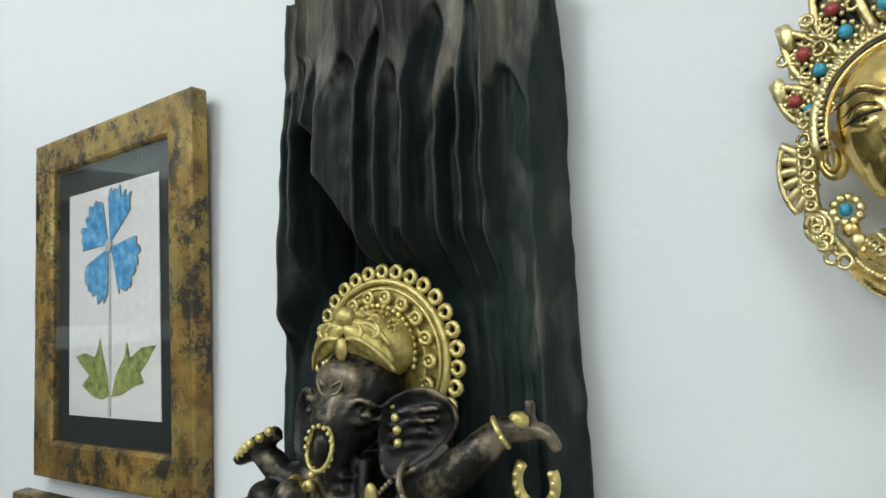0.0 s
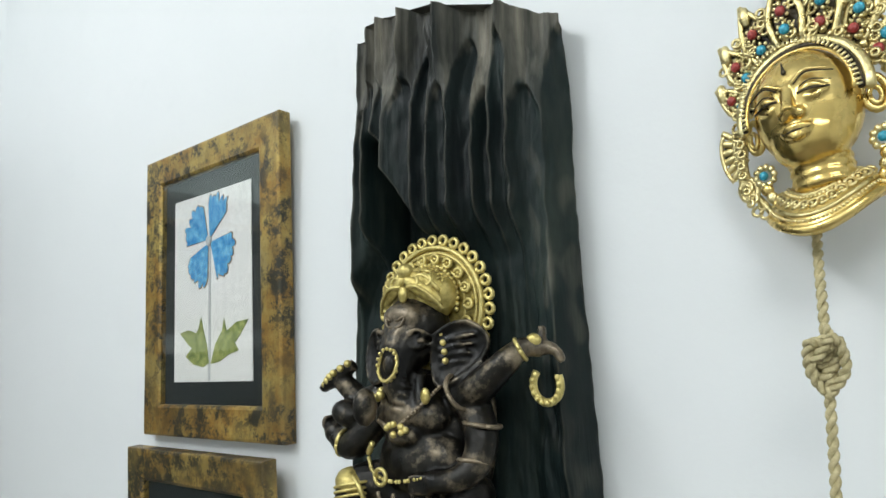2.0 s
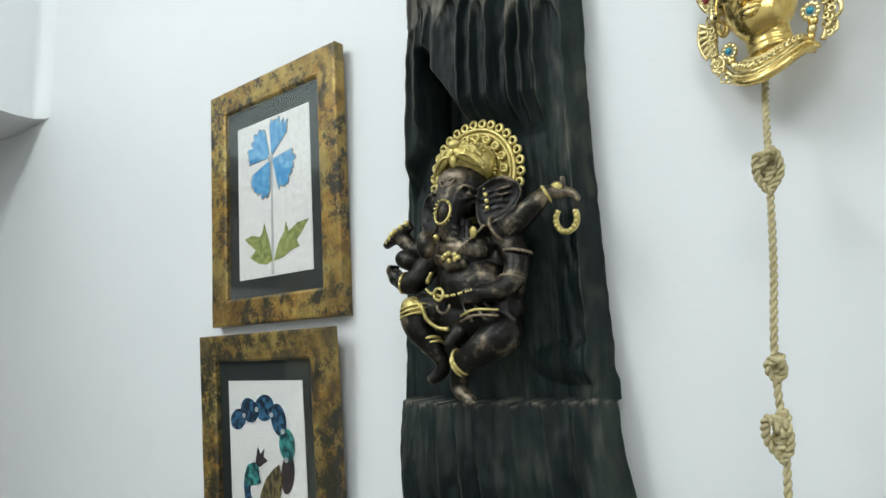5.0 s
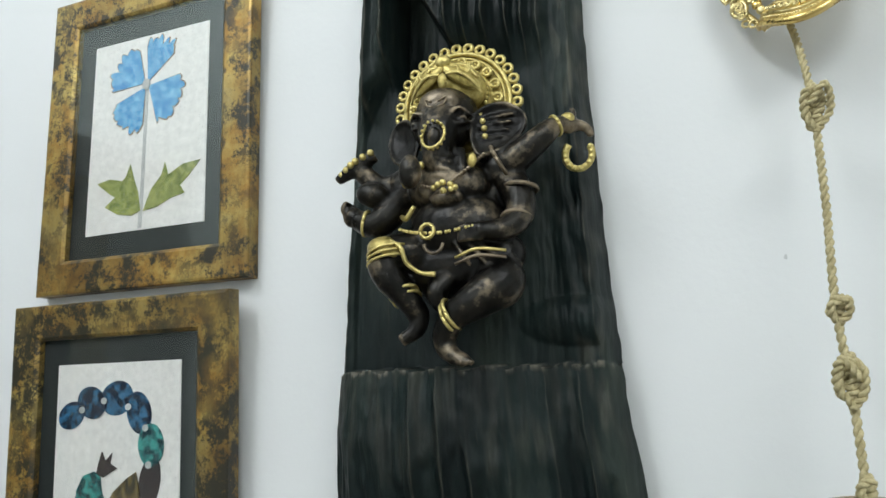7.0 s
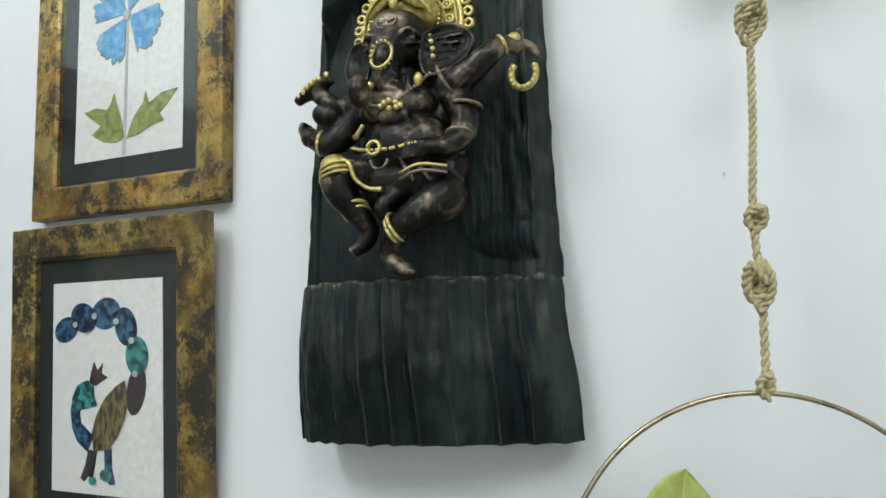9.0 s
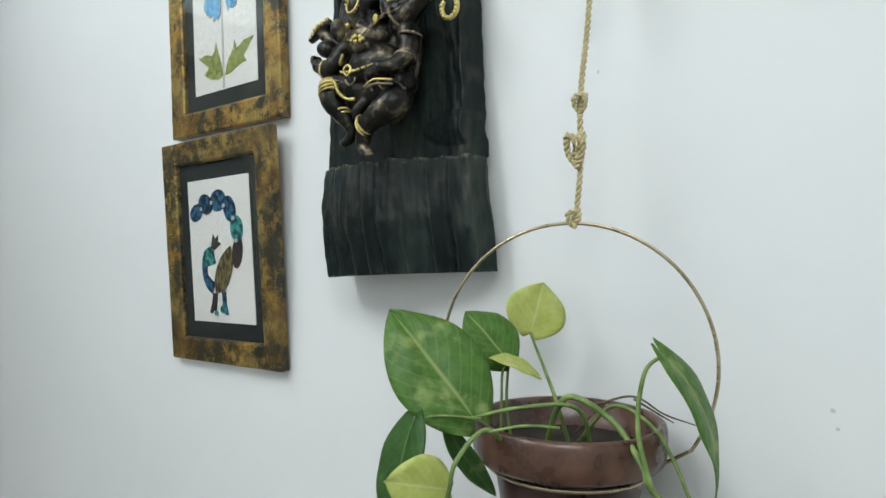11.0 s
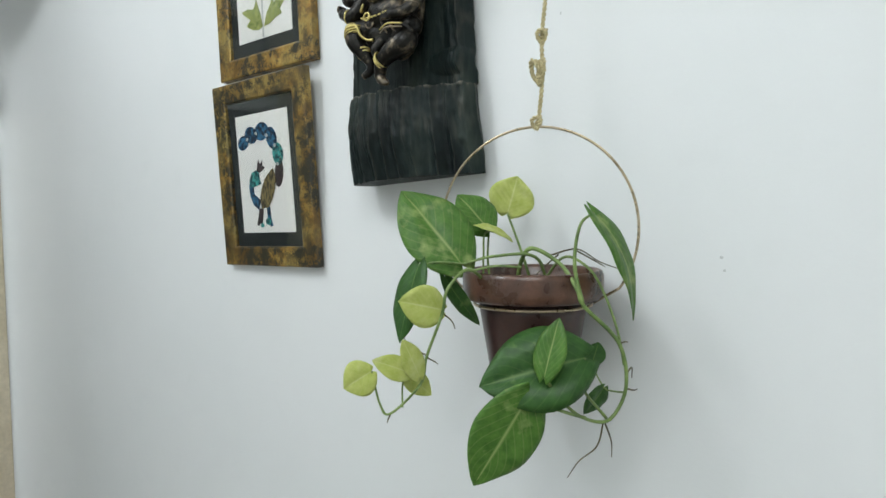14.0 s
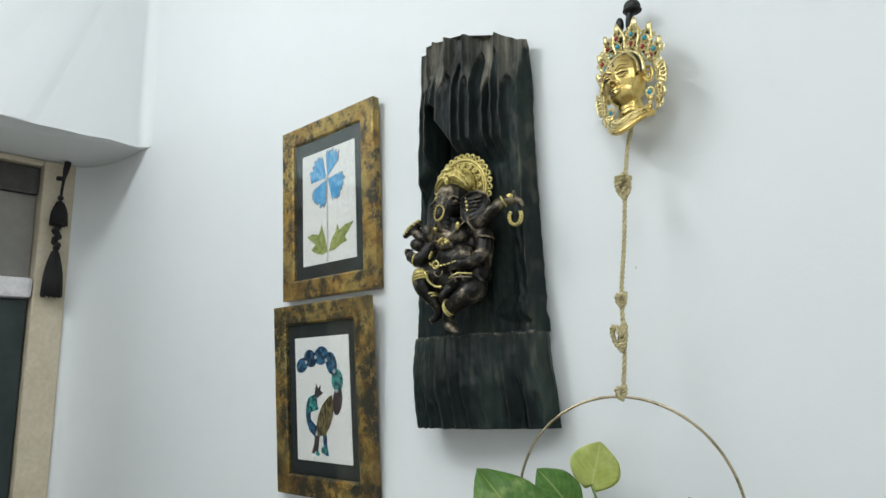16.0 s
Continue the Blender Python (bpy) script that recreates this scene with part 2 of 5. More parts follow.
DARK_BAND = simple("dark_transom_view", (0.06, 0.058, 0.055), (0.085, 0.08, 0.075), 20, 0.6)
DOOR_DARK = simple("dark_teal_door", (0.012, 0.022, 0.022), (0.028, 0.045, 0.043), 8, 0.35)
TASSEL = simple("black_thread", (0.006, 0.006, 0.006), (0.02, 0.018, 0.018), 150, 0.8, bumpy=0.8, stretch=(1, 1, 0.1))
SCUFF = simple("grey_scuffed_paint", (0.56, 0.58, 0.57), (0.66, 0.68, 0.68), 160, 0.7)
LAMP_BODY = simple("white_lamp_body", (0.7, 0.7, 0.7), (0.8, 0.8, 0.8), 10, 0.4)
LAMP_GLOW = glow("lamp_diffuser", (0.95, 1, 0.98), 4.0)


# ---- mesh helpers ----
def to_mesh(name, bm, mats, smooth=False):
    me = bpy.data.meshes.new(name)
    bmesh.ops.recalc_face_normals(bm, faces=bm.faces)
    if smooth:
        for f in bm.faces:
            f.smooth = True
    bm.to_mesh(me)
    bm.free()
    for m in mats if isinstance(mats, (list, tuple)) else [mats]:
        me.materials.append(m)
    return me


def part(name, bm, mats, parent=None, label="", smooth=False, at=None):
    ob = new(name, to_mesh(name, bm, mats, smooth))
    if at:
        ob.matrix_basis = at
    if parent:
        ob.parent = parent
    if label:
        ob["label"] = label
    return ob


def thing(name, place, label, category, group="", kind=""):
    ob = new(name)
    ob.empty_display_size = 0.05
    ob.matrix_basis = place if isinstance(place, Matrix) else Matrix.Translation(place)
    return tagged(ob, label, category, group, kind)


def box(bm, x0, x1, y0, y1, z0, z1, bevel=0.0, slot=0):
    r = bmesh.ops.create_cube(bm, size=1, matrix=Matrix.Translation(((x0 + x1) / 2, (y0 + y1) / 2, (z0 + z1) / 2)) @ Matrix.Diagonal((x1 - x0, y1 - y0, z1 - z0, 1)))
    if bevel:
        es = list({e for v in r["verts"] for e in v.link_edges})
        bmesh.ops.bevel(bm, geom=es, offset=bevel, segments=2, affect="EDGES", profile=0.6)
    return bm


def ball(bm, c, r, slot=0, rot=None, seg=12):
    r = r if isinstance(r, (tuple, list)) else (r, r, r)
    m = Matrix.Translation(c) @ (Euler([radians(a) for a in rot]).to_matrix().to_4x4() if rot else Matrix()) @ Matrix.Diagonal((*r, 1))
    nv = max(seg * 2 // 3, 4)
    poles = [bm.verts.new(m @ Vector((0, 0, 1))), bm.verts.new(m @ Vector((0, 0, -1)))]
    rows = [[bm.verts.new(m @ Vector((math.sin(math.pi * i / nv) * math.cos(2 * math.pi * k / seg), math.sin(math.pi * i / nv) * math.sin(2 * math.pi * k / seg), math.cos(math.pi * i / nv)))) for k in range(seg)] for i in range(1, nv)]
    fs = []
    for k in range(seg):
        j = (k + 1) % seg
        fs.append(bm.faces.new((poles[0], rows[0][k], rows[0][j])))
        fs.append(bm.faces.new((poles[1], rows[-1][j], rows[-1][k])))
        for a, b in zip(rows, rows[1:]):
            fs.append(bm.faces.new((a[k], b[k], b[j], a[j])))
    for f in fs:
        f.material_index, f.smooth = slot, True


def smooth_line(pts, per=6):
    """Catmull-Rom through points with radii (x, y, z, r)."""
    p = [np.array(q, float) for q in pts]
    p = [2 * p[0] - p[1], *p, 2 * p[-1] - p[-2]]
    out = []
    for i in range(1, len(p) - 2):
        for k in range(per):
            t = k / per
            a, b, c, d = p[i - 1:i + 3]
            out.append(0.5 * (2 * b + (c - a) * t + (2 * a - 5 * b + 4 * c - d) * t * t + (3 * b - a - 3 * c + d) * t ** 3))
    out.append(p[-2])
    return out


def tube(bm, pts, seg=8, per=6, slot=0, cap=True):
    line = smooth_line(pts, per) if per > 1 else [np.array(q, float) for q in pts]
    rings, side = [], None
    for i, q in enumerate(line):
        d = Vector((line[min(i + 1, len(line) - 1)] - line[max(i - 1, 0)])[:3])
        d = d.normalized() if d.length > 1e-9 else Vector((0, 0, 1))
        if side is None:
            side = d.orthogonal().normalized()
        side = (side - d * side.dot(d)).normalized()
        up = d.cross(side)
        r = max(float(q[3]), 1e-5)
        rings.append([bm.verts.new(Vector(q[:3]) + (side * math.cos(a) + up * math.sin(a)) * r) for a in (2 * math.pi * k / seg for k in range(seg))])
    fs = []
    for a, b in zip(rings, rings[1:]):
        for k in range(seg):
            fs.append(bm.faces.new((a[k], a[(k + 1) % seg], b[(k + 1) % seg], b[k])))
    if cap:
        fs += [bm.faces.new(rings[0]), bm.faces.new(rings[-1])]
    for f in fs:
        f.material_index, f.smooth = slot, True


def lathe(bm, profile, seg=40, slot=0, centre=(0, 0, 0), closed=False):
    rings = []
    for r, z in profile:
        rings.append([bm.verts.new((centre[0] + r * math.cos(2 * math.pi * k / seg), centre[1] + r * math.sin(2 * math.pi * k / seg), centre[2] + z)) for k in range(seg)])
    for a, b in zip(rings, rings[1:]):
        for k in range(seg):
            f = bm.faces.new((a[k], a[(k + 1) % seg], b[(k + 1) % seg], b[k]))
            f.smooth, f.material_index = True, slot
    bm.faces.new(rings[0]).material_index = slot
    bm.faces.new(rings[-1]).material_index = slot


def plate(bm, outline, y0, y1, slot=0):
    """A flat shape in x and z, from y0 (front) to y1 (back)."""
    a = [bm.verts.new((x, y0, z)) for x, z in outline]
    b = [bm.verts.new((x, y1, z)) for x, z in outline]
    bm.faces.new(a).material_index = slot
    bm.faces.new(b[::-1]).material_index = slot
    for i in range(len(a)):
        j = (i + 1) % len(a)
        bm.faces.new((a[i], b[i], b[j], a[j])).material_index = slot


# ---- structure ----
def slab(name, x0, x1, y0, y1, z0, z1, mat, label, category):
    return tagged(part(name, box(bmesh.new(), x0, x1, y0, y1, z0, z1), mat), label, category, kind="structure")


T = 0.2
slab("floor", JAMB_X - 0.12, RIGHT_X + T, BACK_Y - T, WALL_Y + T, FLOOR_Z - 0.1, FLOOR_Z, FLOOR, "grey stone floor of the room", "floor")
slab("ceiling", JAMB_X - 0.12, RIGHT_X + T, BACK_Y - T, WALL_Y + T, CEIL_Z, CEIL_Z + 0.12, WALL, "plain white painted ceiling", "ceiling")
slab("wall_north", JAMB_X - 0.12, RIGHT_X + T, WALL_Y, WALL_Y + T, FLOOR_Z, CEIL_Z, WALL, "white painted plaster wall with faint scuffs", "wall")
slab("wall_east", RIGHT_X, RIGHT_X + T, BACK_Y, WALL_Y, FLOOR_Z, CEIL_Z, WALL, "white painted plaster side wall", "wall")
slab("wall_south", JAMB_X - 0.12, RIGHT_X + T, BACK_Y - T, BACK_Y, FLOOR_Z, CEIL_Z, WALL, "white painted plaster wall behind", "wall")
DOOR_Y = -0.72
JAMB_IN, JAMB_OUT = 0.222, 0.313


def cove(name, x0, x1, y0, y1, z0, z1, label):
    """Rounded plaster corner between a face at x0 and the picture wall at y1."""
    bm = bmesh.new()
    n = 48
    arc = [(x1 - (x1 - x0) * math.cos(math.pi / 2 * k / n), y0 + (y1 - y0) * math.sin(math.pi / 2 * k / n)) for k in range(n + 1)]
    out = [(x0 - 0.05, y0), *arc, (x1, y1 + 0.02), (x0 - 0.05, y1 + 0.02)]
    low, top = [bm.verts.new((x, y, z0)) for x, y in out], [bm.verts.new((x, y, z1)) for x, y in out]
    for k in range(len(out)):
        j = (k + 1) % len(out)
        bm.faces.new((low[k], low[j], top[j], top[k]))
    bm.faces.new(low), bm.faces.new(top)
    return tagged(part(name, bm, WALL), label, "wall", kind="structure")


cove("wall_return", JAMB_X - 0.006, JAMB_X + 0.27, JAMB_OUT + 0.001, WALL_Y + 0.0004, FLOOR_Z, LINTEL_Z - 0.001, "rounded white plaster return beside the door frame")
cove("wall_corner", LEFT_X, LEFT_X + 0.045, WALL_Y - 0.030, WALL_Y + 0.0004, LINTEL_Z, CEIL_Z, "rounded white plaster corner above the lintel")

slab("wall_west", JAMB_X - 0.12, LEFT_X, BACK_Y, DOOR_Y, FLOOR_Z, CEIL_Z, WALL, "white painted wall beside the doorway", "wall")


def lintel():
    bm = bmesh.new()
    box(bm, JAMB_X - 0.12, LEFT_X, DOOR_Y, WALL_Y, LINTEL_Z, CEIL_Z)
    es = [e for e in bm.edges if all(abs(v.co.x - LEFT_X) < 1e-4 and abs(v.co.z - LINTEL_Z) < 1e-4 for v in e.verts)]
    bmesh.ops.subdivide_edges(bm, edges=es, cuts=40)
    for v in bm.verts:
        if abs(v.co.x - LEFT_X) < 1e-4 and abs(v.co.z - LINTEL_Z) < 1e-4:
            v.co.z += 0.005 * noise.noise(v.co * 17)
            v.co.x += 0.003 * noise.noise(v.co * 31)
    return part("wall_west_lintel", bm, WALL)


tagged(lintel(), "white plaster lintel with a chipped edge over the doorway", "wall", kind="structure")

def doorway():
    """Cream frame with a white transom bar, flat panels above for the dim view through the glass and a dark leaf below,
    set deep in the opening.
    """
    d = thing("door_1", (JAMB_X, (DOOR_Y + WALL_Y) / 2, FLOOR_Z), "cream painted door frame with a closed dark teal door and grey panels for the view through the transom", "door", kind="structure")
    o = Vector((JAMB_X, (DOOR_Y + WALL_Y) / 2, FLOOR_Z))

    def add(name, x0, x1, y0, y1, z0, z1, mat, bev=0.004):
        return part(name, box(bmesh.new(), x0 - o.x, x1 - o.x, y0 - o.y, y1 - o.y, z0 - o.z, z1 - o.z, bev), mat, d)
    add("jamb", JAMB_X - 0.07, JAMB_X, JAMB_IN, JAMB_OUT, FLOOR_Z, LINTEL_Z - 0.002, CREAM)
    add("jamb", JAMB_X - 0.07, JAMB_X, DOOR_Y + 0.002, DOOR_Y + 0.11, FLOOR_Z, LINTEL_Z - 0.002, CREAM)
    add("head", JAMB_X - 0.07, JAMB_X - 0.003, DOOR_Y + 0.112, JAMB_IN - 0.002, 2.182, LINTEL_Z - 0.003, CREAM, 0.003)
    # solid strip and panel coloured like the dim room beyond the transom
    add("dark_view_strip", JAMB_X - 0.06, JAMB_X - 0.03, DOOR_Y + 0.112, JAMB_IN - 0.002, 2.093, 2.180, DARK_BAND, 0.003)
    add("transom_view_panel", JAMB_X - 0.055, JAMB_X - 0.045, DOOR_Y + 0.112, JAMB_IN - 0.002, 1.826, 2.091, TRANSOM, 0.001)
    add("transom_bar", JAMB_X - 0.07, JAMB_X + 0.006, DOOR_Y + 0.112, JAMB_IN - 0.002, 1.762, 1.824, WHITE_TRIM, 0.012)
    leaf = add("door_leaf", JAMB_X - 0.06, JAMB_X - 0.025, DOOR_Y + 0.114, JAMB_IN - 0.004, FLOOR_Z + 0.01, 1.759, DOOR_DARK)
    for z0, z1 in ((0.3, 0.95), (1.05, 1.66)):
        part("door_panel", box(bmesh.new(), JAMB_X - 0.024 - o.x, JAMB_X - 0.016 - o.x, -0.50 - o.y, 0.09 - o.y, z0 - o.z, z1 - o.z, 0.006), DOOR_DARK, leaf)


doorway()


def batten():
    t = thing("tube_light", pose(TUBE_X, TUBE_Y, CEIL_Z), "white ceiling batten with a lit tube", "ceiling light")
    part("body", box(bmesh.new(), -0.06, 0.06, -0.62, 0.62, -0.05, 0, 0.01), LAMP_BODY, t)
    bm = bmesh.new()
    tube(bm, [(0, -0.58, -0.075, 0.014), (0, 0.58, -0.075, 0.014)], 12, 1)
    part("tube", bm, LAMP_GLOW, t)
    # body and glowing face for the added fill, no known fixture
    t = thing("added_fill_panel", pose(0.75, -1.5, CEIL_Z), "added square fill panel on the ceiling, out of view", "ceiling light")
    part("body", box(bmesh.new(), -0.6, 0.6, -0.6, 0.6, -0.03, 0, 0.01), LAMP_BODY, t)
    part("diffuser", box(bmesh.new(), -0.56, 0.56, -0.56, 0.56, -0.036, -0.031), LAMP_GLOW, t)


batten()


def scuffs():
    """Small knocks and rubbed marks on the wall's paint."""
    wall = bpy.data.objects["wall_north"]
    for x, z, w, h in ((-0.096, 1.6746, 0.0012, 0.0022), (0.116, 1.3473, 0.0022, 0.0022), (0.1195, 1.332, 0.0016, 0.0016)):
        bm = bmesh.new()
        out = []
        for k in range(14):
            a = 2 * math.pi * k / 14
            r = 1 + 0.35 * noise.noise(Vector((k * 0.7, x * 90, z * 90)))
            out.append((x + w * r * math.cos(a), z + h * r * math.sin(a)))
        plate(bm, out, WALL_Y - 0.0002, WALL_Y + 0.0002)
        part("scuff", bm, SCUFF, wall, "faint grey scuff in the paint")


scuffs()


# ---- framed pictures ----
FW, FH, RAIL = 0.2935, 0.3675, 0.039


def frame_rails(t, w, h, leaf_gold):
    """Four mitred rails with a rounded outer edge and a stepped inner lip."""
    for horizontal, sign in ((True, 1), (True, -1), (False, 1), (False, -1)):
        bm = bmesh.new()
        half = (w if horizontal else h) / 2
        off = (h if horizontal else w) / 2
        prof = [(0.0, 0.0), (0.0, -0.0150), (0.0012, -0.0165), (0.004, -0.0172), (RAIL - 0.007, -0.0166), (RAIL - 0.004, -0.0166), (RAIL - 0.001, -0.0150), (RAIL, -0.0140), (RAIL, 0.0)]
        steps = 12
        rings = []
        for k in range(steps + 1):
            s = -1 + 2 * k / steps
            ring = []
            for a, y in prof:
                along = s * (half - a)
                across = sign * (off - a)
                wob = 0.0005 * noise.noise(Vector((along * 30, across * 30, a * 60 + sign)))
                ring.append(bm.verts.new((along, y + wob * (y < 0), across) if horizontal else (across, y + wob * (y < 0), along)))
            rings.append(ring)
        for a, b in zip(rings, rings[1:]):
            for i in range(len(prof)):
                j = (i + 1) % len(prof)
                bm.faces.new((a[i], a[j], b[j], b[i]))
        bm.faces.new(rings[0]), bm.faces.new(rings[-1])
        part("rail", bm, leaf_gold, t)


def flat(name, t, outline, y, mat, label="", thick=0.0007, hub=None):
    """A thin cut-out shape, filled from its hub, with slightly domed face."""
    bm = bmesh.new()
    hub = hub or (sum(p[0] for p in outline) / len(outline), sum(p[1] for p in outline) / len(outline))
    c = bm.verts.new((hub[0], y - 0.0001, hub[1]))
    a = [bm.verts.new((x, y, z)) for x, z in outline]
    b = [bm.verts.new((x, y + thick, z)) for x, z in outline]
    for k in range(len(a)):
        j = (k + 1) % len(a)
        bm.faces.new((c, a[k], a[j]))
        bm.faces.new((a[k], b[k], b[j], a[j]))
    return part(name, bm, mat, t, label)


def ribbon(name, t, pairs, y, mat, label="", thick=0.0007):
    bm = bmesh.new()
    rows = [[bm.verts.new((p[0], yy, p[1])) for p in pair for yy in (y, y + thick)] for pair in pairs]
    for a, b in zip(rows, rows[1:]):
        bm.faces.new((a[0], a[2], b[2], b[0]))
        bm.faces.new((a[0], a[1], b[1], b[0]))
        bm.faces.new((a[2], a[3], b[3], b[2]))
    return part(name, bm, mat, t, label)


def picture(place, label, leaf_gold):
    t = thing("picture_frame", place, label, "picture frame", "framed pictures on the wall")
    frame_rails(t, FW, FH, leaf_gold)
    iw, ih = FW / 2 - RAIL + 0.003, FH / 2 - RAIL + 0.003
    part("mat_board", box(bmesh.new(), -iw, iw, -0.0080, -0.002, -ih, ih), MAT_BOARD, t, "black mat board")
    bm = bmesh.new()
    box(bm, -PW / 2, PW / 2, -0.0090, -0.0081, -PH / 2, PH / 2)
    paper = part("art_paper", bm, PAPER, t, "cream paper sheet")
    g = part("glass", box(bmesh.new(), -iw + 0.002, iw - 0.002, -0.0136, -0.0128, -ih + 0.002, ih - 0.002), GLASS, t, "clear glass pane")
    g.visible_shadow = False
    return paper


PW, PH = 0.168, 0.2348
ART = -0.0098


def uv_pts(*pts):
    return [((u - 0.5) * PW, (v - 0.5) * PH) for u, v in pts]


def flower_picture():
    t = picture(pose(-0.7347, WALL_Y - 0.0050, 1.8692, 1.45, -1.07, -0.2), "antiqued gold wooden frame with a blue four-petal pressed flower collage", GOLD_FRAME)
    cx, cz = (0.487 - 0.5) * PW, (0.735 - 0.5) * PH
    for k, (a, span, r) in enumerate(((66, 27, 0.060), (143, 38, 0.056), (-33, 39, 0.057), (233, 33, 0.060))):
        def wedge(rr, sp, y, name, mat, lab):
            out = [(cx + 0.003 * math.cos(radians(a)), cz + 0.003 * math.sin(radians(a)))]
            n = 56
            for i in range(n + 1):
                f = i / n * 2 - 1
                th = radians(a + f * sp)
                lobes = 1.02 - 0.13 * (1 - abs(math.sin(i * 0.34 + k)) ** 0.6) - 0.10 * abs(f) ** 3 - 0.16 * noise.noise(Vector((i * 0.13, k * 1.7, 0)))
                out.append((cx + rr * lobes * math.cos(th), cz + rr * lobes * math.sin(th)))
            return flat(name, t, out, y, mat, lab, hub=(cx + 0.5 * rr * math.cos(radians(a)), cz + 0.5 * rr * math.sin(radians(a))))
        wedge(r, span, ART, "petal_edge", PETAL_EDGE, "thin tan petal edge")
        wedge(r * 0.975, span - 1.2, ART - 0.0003, "petal", PETAL, "mottled blue petal")
    bm = bmesh.new()
    ball(bm, (cx, ART - 0.001, cz), (0.006, 0.0015, 0.007))
    part("flower_centre", bm, STALK, t, "grey-beige flower centre")
    bx = (0.487 - 0.5) * PW
    flat("stalk", t, [(cx - 0.002, cz - 0.004), (cx + 0.002, cz - 0.004), (bx + 0.0015, -0.06), (bx + 0.0008, -PH / 2 + 0.002), (bx - 0.0045, -PH / 2 + 0.002), (bx - 0.003, -0.06)], ART + 0.0003, STALK, "pale grey stalk")
    flat("pressed_leaf", t, uv_pts((0.48, 0.095), (0.40, 0.075), (0.28, 0.09), (0.165, 0.135), (0.225, 0.15), (0.255, 0.175), (0.19, 0.205), (0.085, 0.26), (0.2, 0.275), (0.31, 0.255), (0.345, 0.28), (0.375, 0.335), (0.405, 0.27), (0.45, 0.19)), ART, PRESSED, "green pressed leaf with three points")
    flat("pressed_leaf", t, uv_pts((0.50, 0.09), (0.61, 0.10), (0.73, 0.135), (0.84, 0.15), (0.80, 0.19), (0.86, 0.225), (0.96, 0.30), (0.82, 0.292), (0.70, 0.25), (0.67, 0.315), (0.645, 0.255), (0.56, 0.19)), ART, PRESSED, "green pressed leaf with three points")


flower_picture()


def bird_picture():
    t = picture(pose(-0.7342, WALL_Y - 0.0103, 1.4885, 2.9, -1.08, -0.9), "darkened gold wooden frame with a blue-green peacock collage", GOLD_FRAME_DARK)

    def at(x, y):
        u = (x - 221) / 304
        return ((u - 0.5) * PW, (1 - (y - 262 + 22 * u) / (588 + 57 * u) - 0.5) * PH)

    def oval(name, x, y, rx, ry, tilt, mat, lab, layer):
        c = at(x, y)
        pts = []
        for i in range(24):
            a = 2 * math.pi * i / 24
            p = Vector((rx * math.cos(a) * PW / 304, ry * math.sin(a) * PH / 615))
            p *= 1 + 0.05 * noise.noise(Vector((i, x, y)))
            s, co = math.sin(radians(tilt)), math.cos(radians(tilt))
            pts.append((c[0] + p.x * co - p.y * s, c[1] + p.x * s + p.y * co))
        flat(name, t, pts, ART - 0.0003 * layer, mat, lab)
    k = 0
    for x, y, rx, ry, tilt, mat in ((262, 395, 31, 33, 20, TAIL_BLUE), (313, 360, 33, 39, -20, TAIL_BLUE), (375, 347, 36, 42, 10, TAIL_BLUE), (430, 385, 26, 52, 18, TAIL_BLUE), (460, 470, 27, 50, 4, TEAL), (457, 570, 22, 64, -12, DARK_FOIL)):
        k += 1
        oval("tail_piece", x, y, rx * 1.1, ry * 1.1, tilt, mat, "", k % 3)
    for x, y in ((290, 380), (345, 355), (405, 370), (447, 425), (456, 522)):
        oval("tail_joint", x, y, 7, 9, 0, STALK, "pale joint between feathers", 4)
    flat("beak", t, [at(*p) for p in ((232, 418), (250, 375), (262, 425))], ART - 0.0004, TAIL_BLUE)
    flat("body", t, [at(*p) for p in ((428, 540), (405, 558), (375, 592), (352, 640), (340, 690), (345, 740), (385, 738), (410, 700), (428, 650), (438, 600))], ART - 0.0012, BROWN_FOIL, "bronze-brown feathered body")
    ribbon("neck", t, [(at(*p), at(*q)) for p, q in (((296, 556), (325, 585)), ((284, 585), (310, 608)), ((276, 625), (303, 632)), ((281, 675), (306, 662)), ((296, 715), (325, 682)), ((326, 745), (342, 702)))], ART, TAIL_BLUE, "blue curved neck")
    flat("head", t, [at(*p) for p in ((298, 552), (325, 540), (342, 556), (345, 590), (352, 612), (318, 622), (284, 625), (282, 590))], ART - 0.0006, TEAL, "teal head")
    flat("crest", t, [at(*p) for p in ((330, 548), (335, 520), (343, 488), (352, 512), (368, 492), (364, 520), (381, 532), (362, 545), (348, 556))], ART - 0.0004, DARK_FOIL, "dark plum crest")
    flat("leg", t, [at(*p) for p in ((328, 738), (352, 740), (346, 785), (340, 818), (328, 812), (318, 826), (306, 818), (320, 780))], ART - 0.0002, DARK_FOIL)
    flat("leg", t, [at(*p) for p in ((372, 735), (392, 735), (393, 790), (402, 836), (388, 838), (380, 825), (362, 822), (374, 790))], ART - 0.0002, TAIL_BLUE)
    oval("foot", 341, 825, 10, 12, 0, TEAL, "teal foot", 3)
    oval("foot", 378, 810, 16, 18, 0, TEAL, "teal foot", 3)


bird_picture()


# ---- carved wooden panel ----
P_BOT = 1.452


def lerp(x, xs, ys):
    return float(np.interp(x, xs, ys))


def ease(a, b, x):
    t = min(max((x - a) / (b - a), 0), 1)
    return t * t * (3 - 2 * t)


def gouge_top(idx, arch):
    return 1.982 + 0.026 * math.sin(idx * 2.9 + 0.7) + 0.030 * arch


TOP_RIDGES = (0.0, 0.08, 0.195, 0.285, 0.415, 0.575, 0.81, 1.0)


